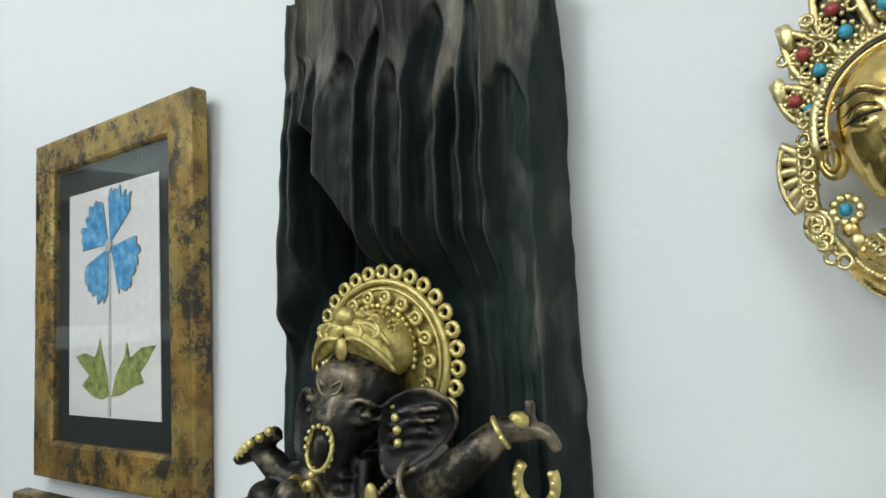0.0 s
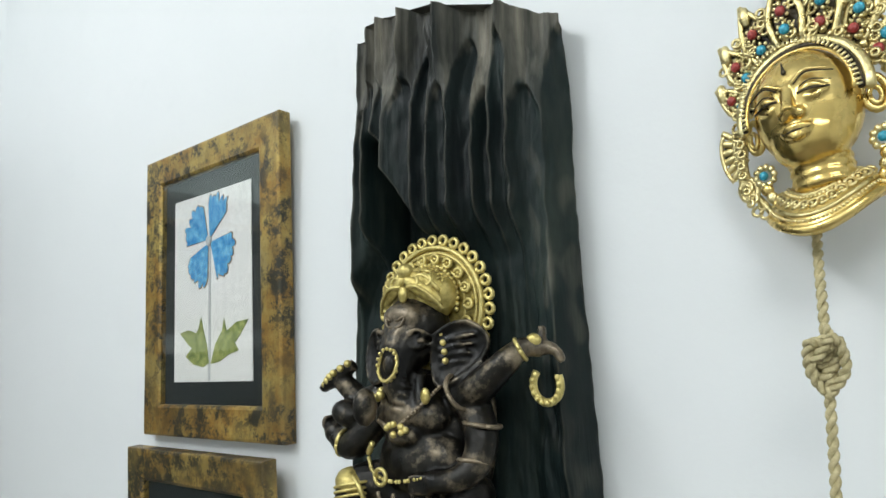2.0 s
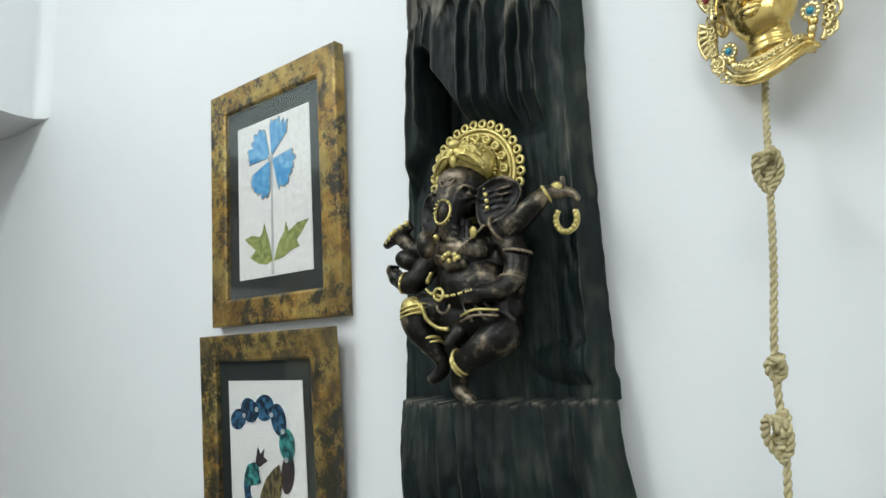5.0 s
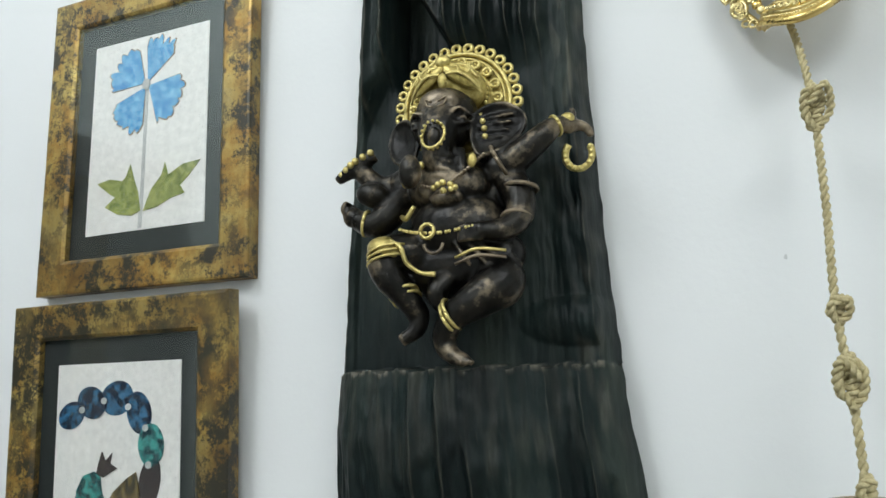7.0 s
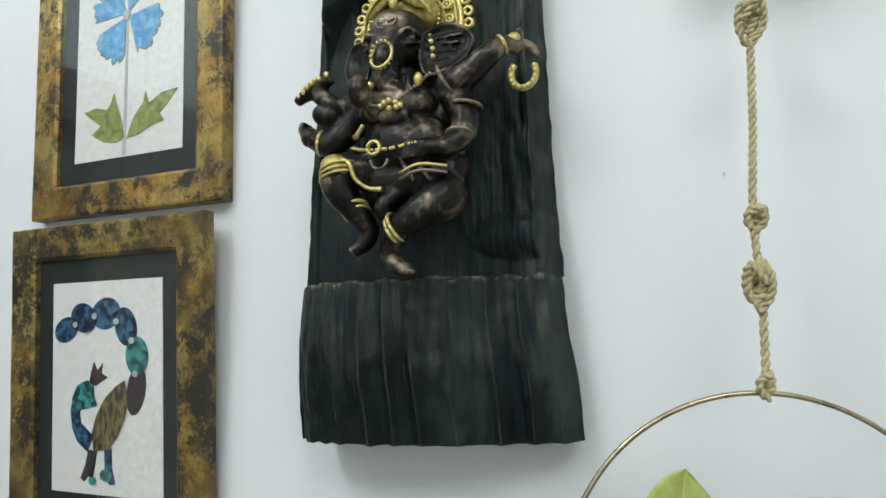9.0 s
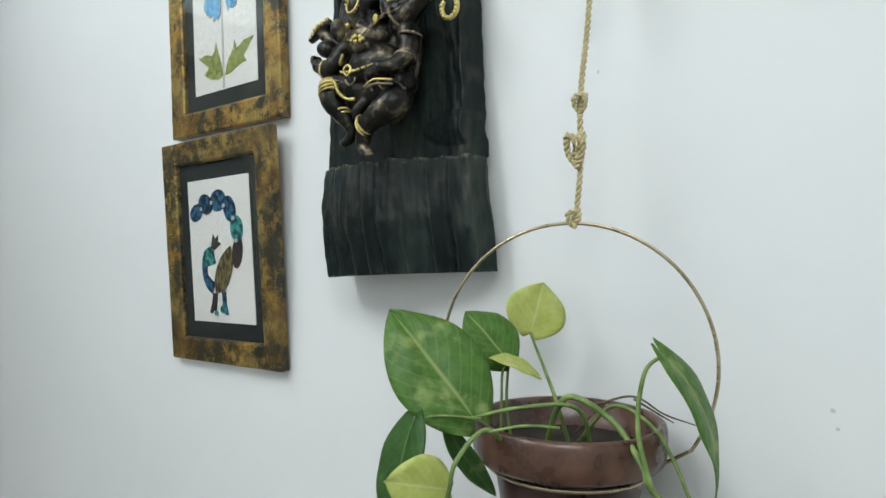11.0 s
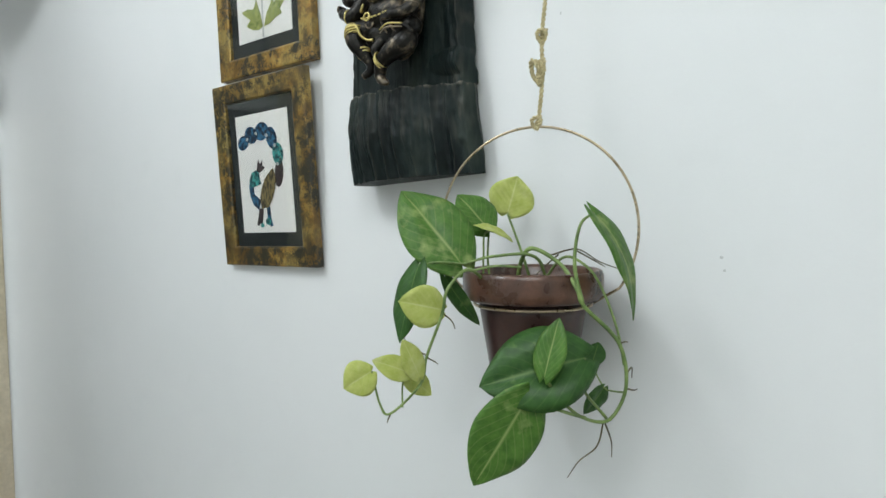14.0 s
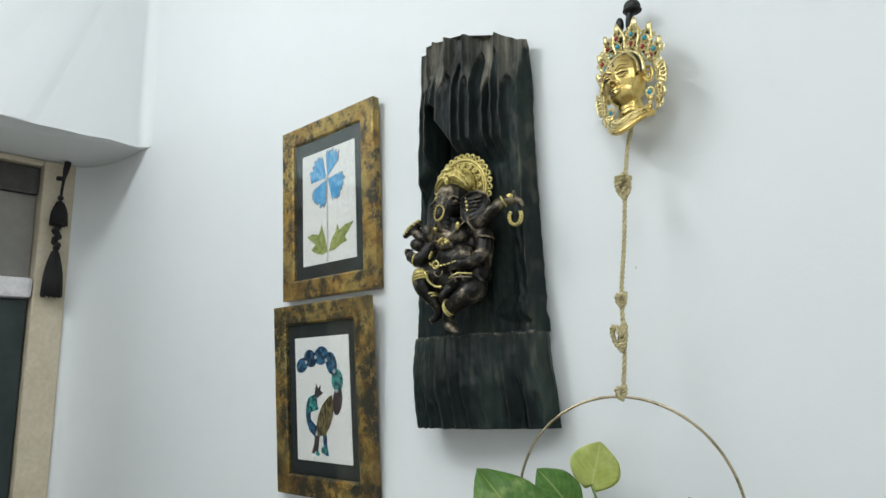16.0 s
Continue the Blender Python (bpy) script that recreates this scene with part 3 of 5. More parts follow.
def ledge_at(u):
    """Height of the ledge's scalloped lip."""
    return 1.588 + 0.005 * u + 0.0035 * abs(math.sin(u * 25.0 + 0.8 * math.sin(u * 7)))


def panel_front(u, z):
    """Place of the carved face at u across and height z."""
    xl = lerp(z, (1.45, 1.58, 1.68, 1.80, 1.93, 2.07), (-0.460, -0.4605, -0.458, -0.452, -0.4486, -0.4435))
    xr = lerp(z, (1.455, 1.55, 1.62, 1.70, 1.80, 1.90, 2.07), (-0.2075, -0.2180, -0.2258, -0.2315, -0.2356, -0.2385, -0.2385))
    xr += 0.0016 * noise.noise(Vector((0.3, z * 55, 9))) + 0.002 * noise.noise(Vector((0.3, z * 17, 3)))
    x = xl + (xr - xl) * u
    wob = 0.16 * noise.noise(Vector((u * 3, z * 0.9, 1.7)))
    y = lerp(u, (0, 0.04, 0.15, 0.35, 0.6, 0.85, 0.96, 1), (0.346, 0.333, 0.319, 0.304, 0.314, 0.337, 0.353, 0.367))
    fine = 0.0006 * noise.noise(Vector((u * 130, z * 60, 20))) + 0.0013 * noise.noise(Vector((u * 55, z * 14, 0))) + 0.0012 * noise.noise(Vector((u * 9, z * 24, 4))) + 0.0016 * noise.noise(Vector((u * 28, z * 70, 7)))
    edge = ledge_at(u)
    if z < edge:
        # broad gouges on the foot: shallow above, cut deeper in arches below
        ph = (u + 0.020 * math.sin(u * 13 + 0.6)) * 9.4 + 0.5 * wob
        f, idx = ph - math.floor(ph) - 0.5, math.floor(ph)
        arch = 1 - 4 * f * f
        bulge = -0.008 * math.sin(min(max((z - P_BOT) / (1.59 - P_BOT), 0), 1) * math.pi) * (1 - u)
        mark = 1.512 + 0.014 * math.sin(idx * 2.1 + 0.4) + 0.008 * arch + 0.010 * noise.noise(Vector((u * 21, z * 12, 1)))
        cut = 0.0035 * ease(0.012, -0.012, z - mark) * arch
        facet = 0.0060 * (0.55 + 0.45 * math.sin(idx * 4.7)) * arch
        # ledge lip: worn edge and its highlight, both put into the colour
        worn_lip_light = ease(0.0060, 0.0010, edge - z) * ease(-0.15, 0.15, noise.noise(Vector((u * 40, 0, 3))))
        # upper foot paler: rubbed wood plus the light from above, as colour
        rub_light = 0.20 * ease(-0.01, 0.02, z - mark) * ease(-0.25, 0.35, noise.noise(Vector((u * 34, z * 20, 6)))) + 0.13 * ease(0.45, 0.5, abs(f)) * ease(0.05, 0.3, noise.noise(Vector((idx * 3.3, z * 26, 2))))
        under = 0.011 * ease(1.525, 1.455, z) * math.sin(math.pi * min(max(u, 0.03), 0.97))
        return x, y + bulge + facet + cut + under + fine - 0.001 * worn_lip_light, max(min(rub_light, 0.6), worn_lip_light)
    # narrow gouges with sharp ridges, running out into a few broad flutes at the top
    ph = (u + 0.030 * math.sin(u * 9) + 0.015 * math.sin(u * 23 + 1)) * 11.5 + 0.35 * wob
    f, idx = ph - math.floor(ph) - 0.5, math.floor(ph)
    arch = 1 - 4 * f * f
    k = max(i for i in range(7) if u >= TOP_RIDGES[i])
    g = (u - TOP_RIDGES[k]) / (TOP_RIDGES[k + 1] - TOP_RIDGES[k]) - 0.5
    broad = (1 - 4 * g * g) * (0.0085 + 0.05 * (TOP_RIDGES[k + 1] - TOP_RIDGES[k]))
    up = ease(1.965, 2.035, z)
    narrow = (0.0052 + 0.0024 * noise.noise(Vector((idx * 1.7, 0.3, 5.0)))) * arch
    flute = narrow * (1 - up) + broad * up
    hollow = ease(1.897, 1.85, z)
    cleft = ease(0.165, 0.19, u) * (1 - ease(0.0, 0.025, u - 0.225 - (1.965 - z) * 2.6)) * ease(1.975, 1.955, z)
    hollow = max(hollow * ease(0.11 - 0.11 * ease(1.89, 1.80, z), 0.18 - 0.14 * ease(1.89, 1.80, z), u), cleft) * (1 - ease(0.82, 0.92, u + 0.03 * noise.noise(Vector((0, z * 12, 8)))))
    gouge = 0.0060 * ease(0.002, -0.003, z - gouge_top(idx, arch)) * arch
    # short chisel bites down the bark on the far side
    bark = ease(0.74, 0.84, u) * ease(1.96, 1.92, z)
    bite = 0.0045 * bark * max(noise.noise(Vector((u * 26, z * 22, 11))), 0)
    deep = max(y + 0.004, 0.357 + 0.003 * math.sin(u * 8)) + 0.022 * cleft * ease(1.84, 1.88, z)
    yy = (y + flute + gouge + bite) * (1 - hollow) + (deep + 0.06 * flute * (1 - cleft)) * hollow + fine * (1 - 0.5 * hollow)
    # low carved cloud at the foot of the hollow
    c = ((u - 0.87) / 0.20) ** 2 + ((z - 1.629) / 0.021) ** 2
    if c < 1:
        yy -= 0.010 * (1 - c)
    worn = ease(-0.005, 0.005, z - gouge_top(idx, arch) + 0.012 * noise.noise(Vector((u * 48, z * 26, 2))) + 0.006 * noise.noise(Vector((u * 120, z * 30, 5)))) * (1 - 0.5 * ease(0.7, 0.9, u) * ease(2.05, 2.0, z))
    worn *= 0.62 + 0.38 * ease(-0.30, 0.15, noise.noise(Vector((u * 13, z * 7, 12))))
    # ridges and chisel bites rubbed back to bare wood here and there, with ridge highlights painted in
    rub_light = ease(0.42, 0.49, abs(f)) * ease(-0.05, 0.25, noise.noise(Vector((idx * 3.1, z * 16, 6)))) * (1 - cleft)
    rub_light = max(rub_light, bark * ease(0.05, 0.35, noise.noise(Vector((u * 30, z * 34, 15)))) * 0.35)
    return x, min(yy, WALL_Y - 0.006), max(worn, 0.5 * rub_light * (1 - 0.8 * hollow))


def wood_panel():
    bm = bmesh.new()
    pale = bm.verts.layers.float.new("pale_wood")
    nu, nz = 230, 360
    grid = []
    for j in range(nz + 1):
        row = []
        for i in range(nu + 1):
            u = i / nu
            z = P_BOT + 0.009 * u + (lerp(u, (0, 0.1, 0.25, 0.43, 0.67, 0.86, 1), (2.062, 2.067, 2.0695, 2.068, 2.062, 2.054, 2.044)) - 0.009 * u - P_BOT) * j / nz
            x, y, worn = panel_front(u, z)
            zz = z + (0.0025 * noise.noise(Vector((u * 30, 0, 0))) if j in (0, nz) else 0) + (0.003 * math.sin(u * 2.2) if j == 0 else 0)
            row.append(bm.verts.new((x, y, zz)))
            row[-1][pale] = worn
        grid.append(row)
    for a, b in zip(grid, grid[1:]):
        for i in range(nu):
            bm.faces.new((a[i], a[i + 1], b[i + 1], b[i])).smooth = True
    back = [[bm.verts.new((v.co.x + inset, WALL_Y - 0.001, v.co.z)) for v, inset in ((row[0], 0.006), (row[-1], -0.012))] for row in grid]
    for j in range(nz):
        bm.faces.new((grid[j][0], grid[j + 1][0], back[j + 1][0], back[j][0]))
        bm.faces.new((grid[j][-1], back[j][-1], back[j + 1][-1], grid[j + 1][-1]))
    bm.faces.new([*grid[-1], back[-1][1], back[-1][0]])
    bm.faces.new([*grid[0][::-1], back[0][0], back[0][1]])
    bmesh.ops.triangulate(bm, faces=[f for f in bm.faces if len(f.verts) > 4])
    return tagged(part("carved_wood_panel", bm, WOOD), "black-stained carved log panel with gouged flutes and a hollow niche", "wall panel")


wood_panel()


# ---- hanging planter ----
AX, AY = -0.087, 0.297
RIGHT, NEAR = Vector((0.786, 0.618, 0)), Vector((0.618, -0.786, 0))


def by_pot(r, z, d):
    """A place by the pot's axis: r along the hoop side, d towards the room."""
    p = Vector((AX, AY, 0)) + RIGHT * (r / 1000 + 0.008) + NEAR * (d / 1000)
    return Vector((p.x, min(p.y, WALL_Y - 0.004), z / 1000))


RIM_Z = 1.332


def planter():
    t = thing("hanging_planter", (AX, AY, RIM_Z), "brown glazed clay pot hung in a brass wire hoop", "plant pot")
    bm = bmesh.new()
    lathe(bm, [(0.044, -0.158), (0.049, -0.157), (0.0505, -0.152), (0.0665, -0.052), (0.068, -0.036), (0.060, -0.036), (0.044, -0.15)], 56)
    part("body", bm, POT, t)
    bm = bmesh.new()
    lathe(bm, [(0.068, -0.0365), (0.083, -0.0365), (0.0865, -0.033), (0.0882, -0.024), (0.0885, -0.008), (0.0872, -0.002), (0.0845, 0.0), (0.0805, -0.001), (0.078, -0.005), (0.0765, -0.03)], 56)
    part("lip", bm, POT_LIP, t, "thick rolled rim with worn glaze")
    bm = bmesh.new()
    lathe(bm, [(0.0, -0.0265), (0.03, -0.0265), (0.076, -0.028), (0.076, -0.035), (0.0, -0.035)][1:4], 40)
    part("soil", bm, SOIL, t)
    bm = bmesh.new()
    u = Vector((math.cos(radians(16)), math.sin(radians(16)), 0))
    c = Vector((0.0015, 0.004, 1.383 - RIM_Z))
    line = []
    for k in range(73):
        a = radians(-128 + 256 * k / 72)
        p = c + u * 0.127 * math.sin(a) + Vector((0, 0, 0.128 * math.cos(a)))
        if k in (0, 72):
            p = p.lerp(Vector((0, 0, -0.043)) + u * 0.07 * (1 if k else -1), 0.8)
        line.append((*p, 0.0017))
    tube(bm, line, 8, 1)
    part("hoop", bm, HOOP, t, "brass wire hoop")
    bm = bmesh.new()
    tube(bm, [(0.0735 * math.cos(2 * math.pi * k / 48), 0.0735 * math.sin(2 * math.pi * k / 48), -0.0432, 0.0019) for k in range(49)], 8, 1)
    part("ring", bm, HOOP, t, "brass wire ring under the rim")


planter()


# ---- potted plant ----
def leaf(plant, base, tip, width, normal, mat, label, droop=0.12, fold=0.18, cup=0.0):
    """A heart-shaped leaf from its base to its tip, places as for by_pot."""
    b, t = by_pot(*base), by_pot(*tip)
    ax = t - b
    length = ax.length
    ax.normalize()
    nn = RIGHT * normal[0] + Vector((0, 0, normal[1])) + NEAR * normal[2]
    nn = (nn - ax * nn.dot(ax)).normalized()
    side = ax.cross(nn)
    w = width / 1000 / 2
    bm = bmesh.new()
    uvl = bm.loops.layers.uv.new("UVMap")
    ns, nt = 16, 6
    rows, uvs = [], {}
    for i in range(ns + 1):
        s = i / ns
        h = math.sin(math.pi * s ** 0.80) ** 0.66 * (1 - 0.35 * s ** 6) if 0 < s < 1 else 0.0
        h = max(h, 0.22 * (1 - s) ** 6)
        row = []
        for j in range(-nt, nt + 1):
            q = j / nt
            lobe = -0.11 * (1 - s) ** 4 * (1 - (1 - abs(q)) ** 2) * 1.0
            along = (s + lobe) * length
            across = q * h * w
            ripple = 0.03 * w * math.sin(s * 17 + q * 3) * abs(q) + 0.06 * w * noise.noise(Vector((s * 3, q * 2, base[0] * 0.1)))
            up = abs(across) * fold * (1 - 0.9 * q * q) - droop * length * (s - 0.15) ** 2 * 1.3 + cup * w * q * abs(q) + ripple
            v = bm.verts.new(b + ax * along + side * across + nn * up)
            uvs[v] = (q, s)
            row.append(v)
        rows.append(row)
    for a, c in zip(rows, rows[1:]):
        for j in range(2 * nt):
            f = bm.faces.new((a[j], a[j + 1], c[j + 1], c[j]))
            f.smooth = True
            for lp in f.loops:
                lp[uvl].uv = uvs[lp.vert]
    bmesh.ops.remove_doubles(bm, verts=bm.verts, dist=1e-5)
    # real thickness
    faces = list(bm.faces)
    bmesh.ops.recalc_face_normals(bm, faces=faces)
    bmesh.ops.solidify(bm, geom=faces, thickness=0.0005)
    for f in bm.faces:
        f.smooth = True
    ob = part("leaf", bm, mat, plant, label)
    ob.matrix_parent_inverse = plant.matrix_basis.inverted()
    return ob


def stem(plant, pts, r0, r1, mat=STEM, name="stem", label=""):
    bm = bmesh.new()
    n = len(pts)
    tube(bm, [(*by_pot(*p), (r0 + (r1 - r0) * k / (n - 1)) / 1000) for k, p in enumerate(pts)], 8, 7)
    ob = part(name, bm, mat, plant, label)
    ob.matrix_parent_inverse = plant.matrix_basis.inverted()


def vine():
    p = thing("pothos_plant", (AX, AY, RIM_Z - 0.027), "trailing green pothos with variegated heart-shaped leaves in the pot", "plant")
    g, m, y = "dark green glossy leaf", "variegated green leaf", "pale yellow-green young leaf"
    leaf(p, (-99, 1342, 42), (-170, 1437, 22), 86, (0.2, 0.3, 0.95), LEAF_MID, m, 0.14, 0.10, 0.0)
    leaf(p, (-62, 1382, -6), (-100, 1430, -14), 58, (0.3, 0.5, 1), LEAF_MID, m, 0.1, 0.2)
    leaf(p, (-34, 1403, -52), (-18, 1453, -60), 64, (0.1, 0.1, 1), LEAF_PALE, "pale variegated heart-shaped leaf", 0.05, 0.12)
    leaf(p, (-36, 1371, 0), (-75, 1398, 18), 30, (0.35, 0.9, 0.3), LEAF_PALE, y, 0.25, 0.3)
    leaf(p, (50, 1403, 88), (132, 1300, 90), 54, (0.62, 0.5, 0.55), LEAF_MID, m, 0.38, 0.2)
    leaf(p, (-150, 1343, 50), (-178, 1254, 66), 50, (-0.75, 0.1, 0.75), LEAF_DARK, g, 0.08, 0.3)
    leaf(p, (-123, 1292, 72), (-170, 1306, 95), 50, (0.1, 0.25, 1), LEAF_PALE, y, 0.1, 0.25)
    leaf(p, (-119, 1327, 30), (-79, 1259, 20), 24, (-0.5, 0.2, 0.8), LEAF_DARK, g, 0.15, 0.4)
    leaf(p, (-205, 1223, 80), (-238, 1203, 82), 44, (0.1, 0.2, 1), LEAF_PALE, y, 0.1, 0.15)
    leaf(p, (-158, 1220, 82), (-201, 1240, 96), 30, (0, 0.5, 0.9), LEAF_PALE, y, 0.1, 0.2)
    leaf(p, (-150, 1217, 86), (-166, 1262, 96), 30, (0.5, 0.2, 0.8), LEAF_PALE, y, 0.1, 0.2)
    leaf(p, (-168, 1219, 66), (-136, 1189, 64), 28, (0, 0.4, 0.9), LEAF_PALE, y, 0.1, 0.2)
    leaf(p, (31, 1246, 128), (-84, 1222, 140), 94, (-0.06, 0.45, 0.85), LEAF_DARK, g, 0.10, 0.42)
    leaf(p, (-17, 1232, 152), (0, 1293, 142), 36, (-0.5, 0.1, 0.85), LEAF_MID, m, 0.05, 0.4)
    leaf(p, (-33, 1212, 148), (-91, 1112, 146), 74, (0.12, 0.1, 1), LEAF_MID, "large green leaf hanging tip down", 0.06, 0.16)
    leaf(p, (56, 1222, 52), (68, 1246, 36), 26, (-0.3, 0.2, 0.9), LEAF_DARK, g)
    leaf(p, (64, 1200, 78), (42, 1168, 80), 30, (0.6, 0.1, 0.8), LEAF_DARK, g, 0.1, 0.3)
    stem(p, [(-30, 1305, 10), (-26, 1345, 35), (-14, 1361, 50), (17, 1342, 62), (30, 1316, 92), (36, 1298, 100), (75, 1256, 100), (83, 1206, 100), (64, 1171, 104), (33, 1177, 120), (5, 1201, 138), (-17, 1232, 150)], 2.9, 1.7)
    stem(p, [(10, 1305, 20), (-10, 1350, 45), (-61, 1352, 50), (-99, 1342, 42)], 2.2, 1.6)
    stem(p, [(-60, 1308, 40), (-90, 1338, 66), (-116, 1318, 84), (-123, 1288, 82), (-141, 1240, 80), (-149, 1207, 80), (-184, 1173, 80), (-196, 1184, 80), (-205, 1223, 80)], 2.2, 1.2)
    stem(p, [(-8, 1305, 10), (-20, 1345, 15), (-27, 1375, -18), (-34, 1403, -52)], 2.0, 1.4)
    stem(p, [(-60, 1305, 0), (-64, 1345, -5), (-62, 1382, -6)], 1.6, 1.2)
    stem(p, [(-70, 1305, 0), (-70, 1350, 5), (-66, 1380, 6), (-36, 1371, 0)], 1.4, 1.0)
    stem(p, [(34, 1300, 102), (27, 1345, 92), (34, 1388, 88), (50, 1403, 88)], 2.6, 1.4)
    stem(p, [(0, 1306, 0), (25, 1348, 30), (50, 1338, 55), (66, 1310, 66), (78, 1266, 84), (82, 1230, 95)], 1.8, 1.4)
    stem(p, [(-30, 1340, 70), (-60, 1342, 70), (-90, 1336, 66)], 1.4, 1.2)
    stem(p, [(-170, 1180, 80), (-170, 1205, 76), (-165, 1222, 80), (-158, 1220, 82)], 1.1, 0.9)
    stem(p, [(82, 1200, 100), (70, 1199, 90), (64, 1200, 80), (58, 1212, 66), (56, 1222, 52)], 1.1, 0.8)
    stem(p, [(33, 1178, 120), (8, 1190, 138), (-18, 1202, 146), (-33, 1212, 148)], 2.0, 1.4)
    stem(p, [(60, 1172, 104), (30, 1212, 116), (31, 1246, 128)], 1.8, 1.4)
    stem(p, [(-150, 1343, 50), (-125, 1346, 50), (-93, 1343, 50)], 1.4, 1.2)
    for pts in ([(57, 1170, 104), (50, 1140, 102), (30, 1122, 100), (17, 1103, 100)], [(58, 1168, 104), (66, 1145, 102), (67, 1126, 100)], [(-140, 1240, 80), (-160, 1250, 78), (-168, 1262, 76)],
                [(-141, 1238, 80), (-132, 1233, 80), (-128, 1230, 80)], [(-123, 1290, 82), (-112, 1280, 78), (-108, 1270, 76)], [(82, 1205, 100), (92, 1202, 98), (97, 1203, 96)], [(78, 1256, 98), (84, 1257, 96), (86, 1256, 96)],
                [(84, 1222, 100), (90, 1228, 98), (90, 1216, 98)], [(8, 1352, 40), (40, 1359, 42), (66, 1344, 44), (95, 1333, 40)], [(40, 1357, 42), (60, 1345, 50), (72, 1338, 50)], [(20, 1352, 30), (0, 1336, 34), (-10, 1325, 34)], [(-184, 1173, 80), (-187, 1166, 80), (-188, 1162, 80)]):
        stem(p, pts, 1.1, 0.5, STEM_BROWN, "air_root", "thin brown air root")


vine()


# ---- knotted rope ----
ROPE_X, ROPE_Y = -0.081, 0.318


def twisted(bm, path, radius, pitch, strands=2):
    """Strands wound round a path of points (x, y, z)."""
    line = [q[:3] for q in smooth_line([(*p, 0) for p in path], 10)]
    total = 0
    ds = [0]
    for a, b in zip(line, line[1:]):
        total += float(np.linalg.norm(b - a))
        ds.append(total)
    n = max(int(total / pitch * 9), 6)
    pts = [np.array([np.interp(total * k / n, ds, [q[i] for q in line]) for i in range(3)]) for k in range(n + 1)]
    side = None
    frames = []
    for k, q in enumerate(pts):
        d = Vector(pts[min(k + 1, n)] - pts[max(k - 1, 0)]).normalized()
        side = d.orthogonal().normalized() if side is None else (side - d * side.dot(d)).normalized()
        frames.append((Vector(q), side.copy(), d.cross(side)))
    for s in range(strands):
        out = []
        for k, (q, a, b) in enumerate(frames):
            th = 2 * math.pi * (total * k / n / pitch + s / strands)
            w = q + (a * math.cos(th) + b * math.sin(th)) * radius * 0.52
            out.append((*w, radius * 0.60))
        tube(bm, out, 7, 1)


def knot(bm, c, size, turns, seed, loops):
    rnd = random.Random(seed)
    path = []
    n = 14 * turns
    for k in range(n + 1):
        a = 2 * math.pi * k / 14 + seed
        zz = (k / n - 0.5) * size[1] * 1.5
        rr = size[0] * (0.75 + 0.25 * math.sin(a * 0.5 + seed)) * math.sin(math.pi * (0.12 + 0.76 * k / n))
        path.append((c[0] + rr * math.cos(a), c[1] + 0.8 * rr * math.sin(a), c[2] + zz * 0.5 + 0.35 * size[1] * math.sin(a + 0.6)))
    twisted(bm, path, 0.0027, 0.011)
    for k in range(loops):
        s = rnd.choice((-1, 1))
        twisted(bm, [(c[0] - 0.001 * s, c[1] - 0.003, c[2] - size[1] * 0.75), (c[0] + s * size[0] * (0.8 + 0.2 * k), c[1] - 0.006, c[2] - size[1] * (0.35 - 0.1 * k)), (c[0] + s * size[0] * 0.8, c[1] - 0.009 - 0.002 * k, c[2] + size[1] * (0.3 + 0.1 * k)), (c[0] - s * size[0] * 0.6, c[1] - 0.009, c[2] + size[1] * (0.5 - 0.25 * k))], 0.0026, 0.011)


def rope():
    t = thing("knotted_rope", (ROPE_X, ROPE_Y, 1.511), "cream twisted cotton rope with three knots", "rope")
    inv = t.matrix_basis.inverted()

    def add(name, bm):
        part(name, bm, ROPE, t).matrix_parent_inverse = inv
    bm = bmesh.new()
    twisted(bm, [(ROPE_X + 0.002, 0.386, 1.915), (ROPE_X + 0.003, 0.374, 1.872), (ROPE_X + 0.004, 0.350, 1.83), (ROPE_X + 0.005, ROPE_Y + 0.016, 1.78), (ROPE_X + 0.003, ROPE_Y + 0.006, 1.70), (ROPE_X - 0.001, ROPE_Y - 0.002, 1.63), (ROPE_X + 0.001, ROPE_Y - 0.006, 1.57), (ROPE_X, 0.304, 1.517)], 0.0027, 0.013)
    add("cord", bm)
    for z, w, h, turns, seed, loops in ((1.771, 0.0074, 0.025, 3, 1.0, 3), (1.626, 0.0052, 0.013, 2, 2.3, 2), (1.581, 0.0072, 0.024, 3, 3.7, 3), (1.516, 0.0050, 0.012, 2, 0.4, 1)):
        bm = bmesh.new()
        knot(bm, (ROPE_X + (0.005 if z > 1.7 else 0), ROPE_Y + (0.014 if z > 1.7 else 0) - (0.008 if z < 1.6 else 0) - (0.006 if z < 1.55 else 0), z), (w, h), turns, seed, loops)
        add("knot", bm)


rope()


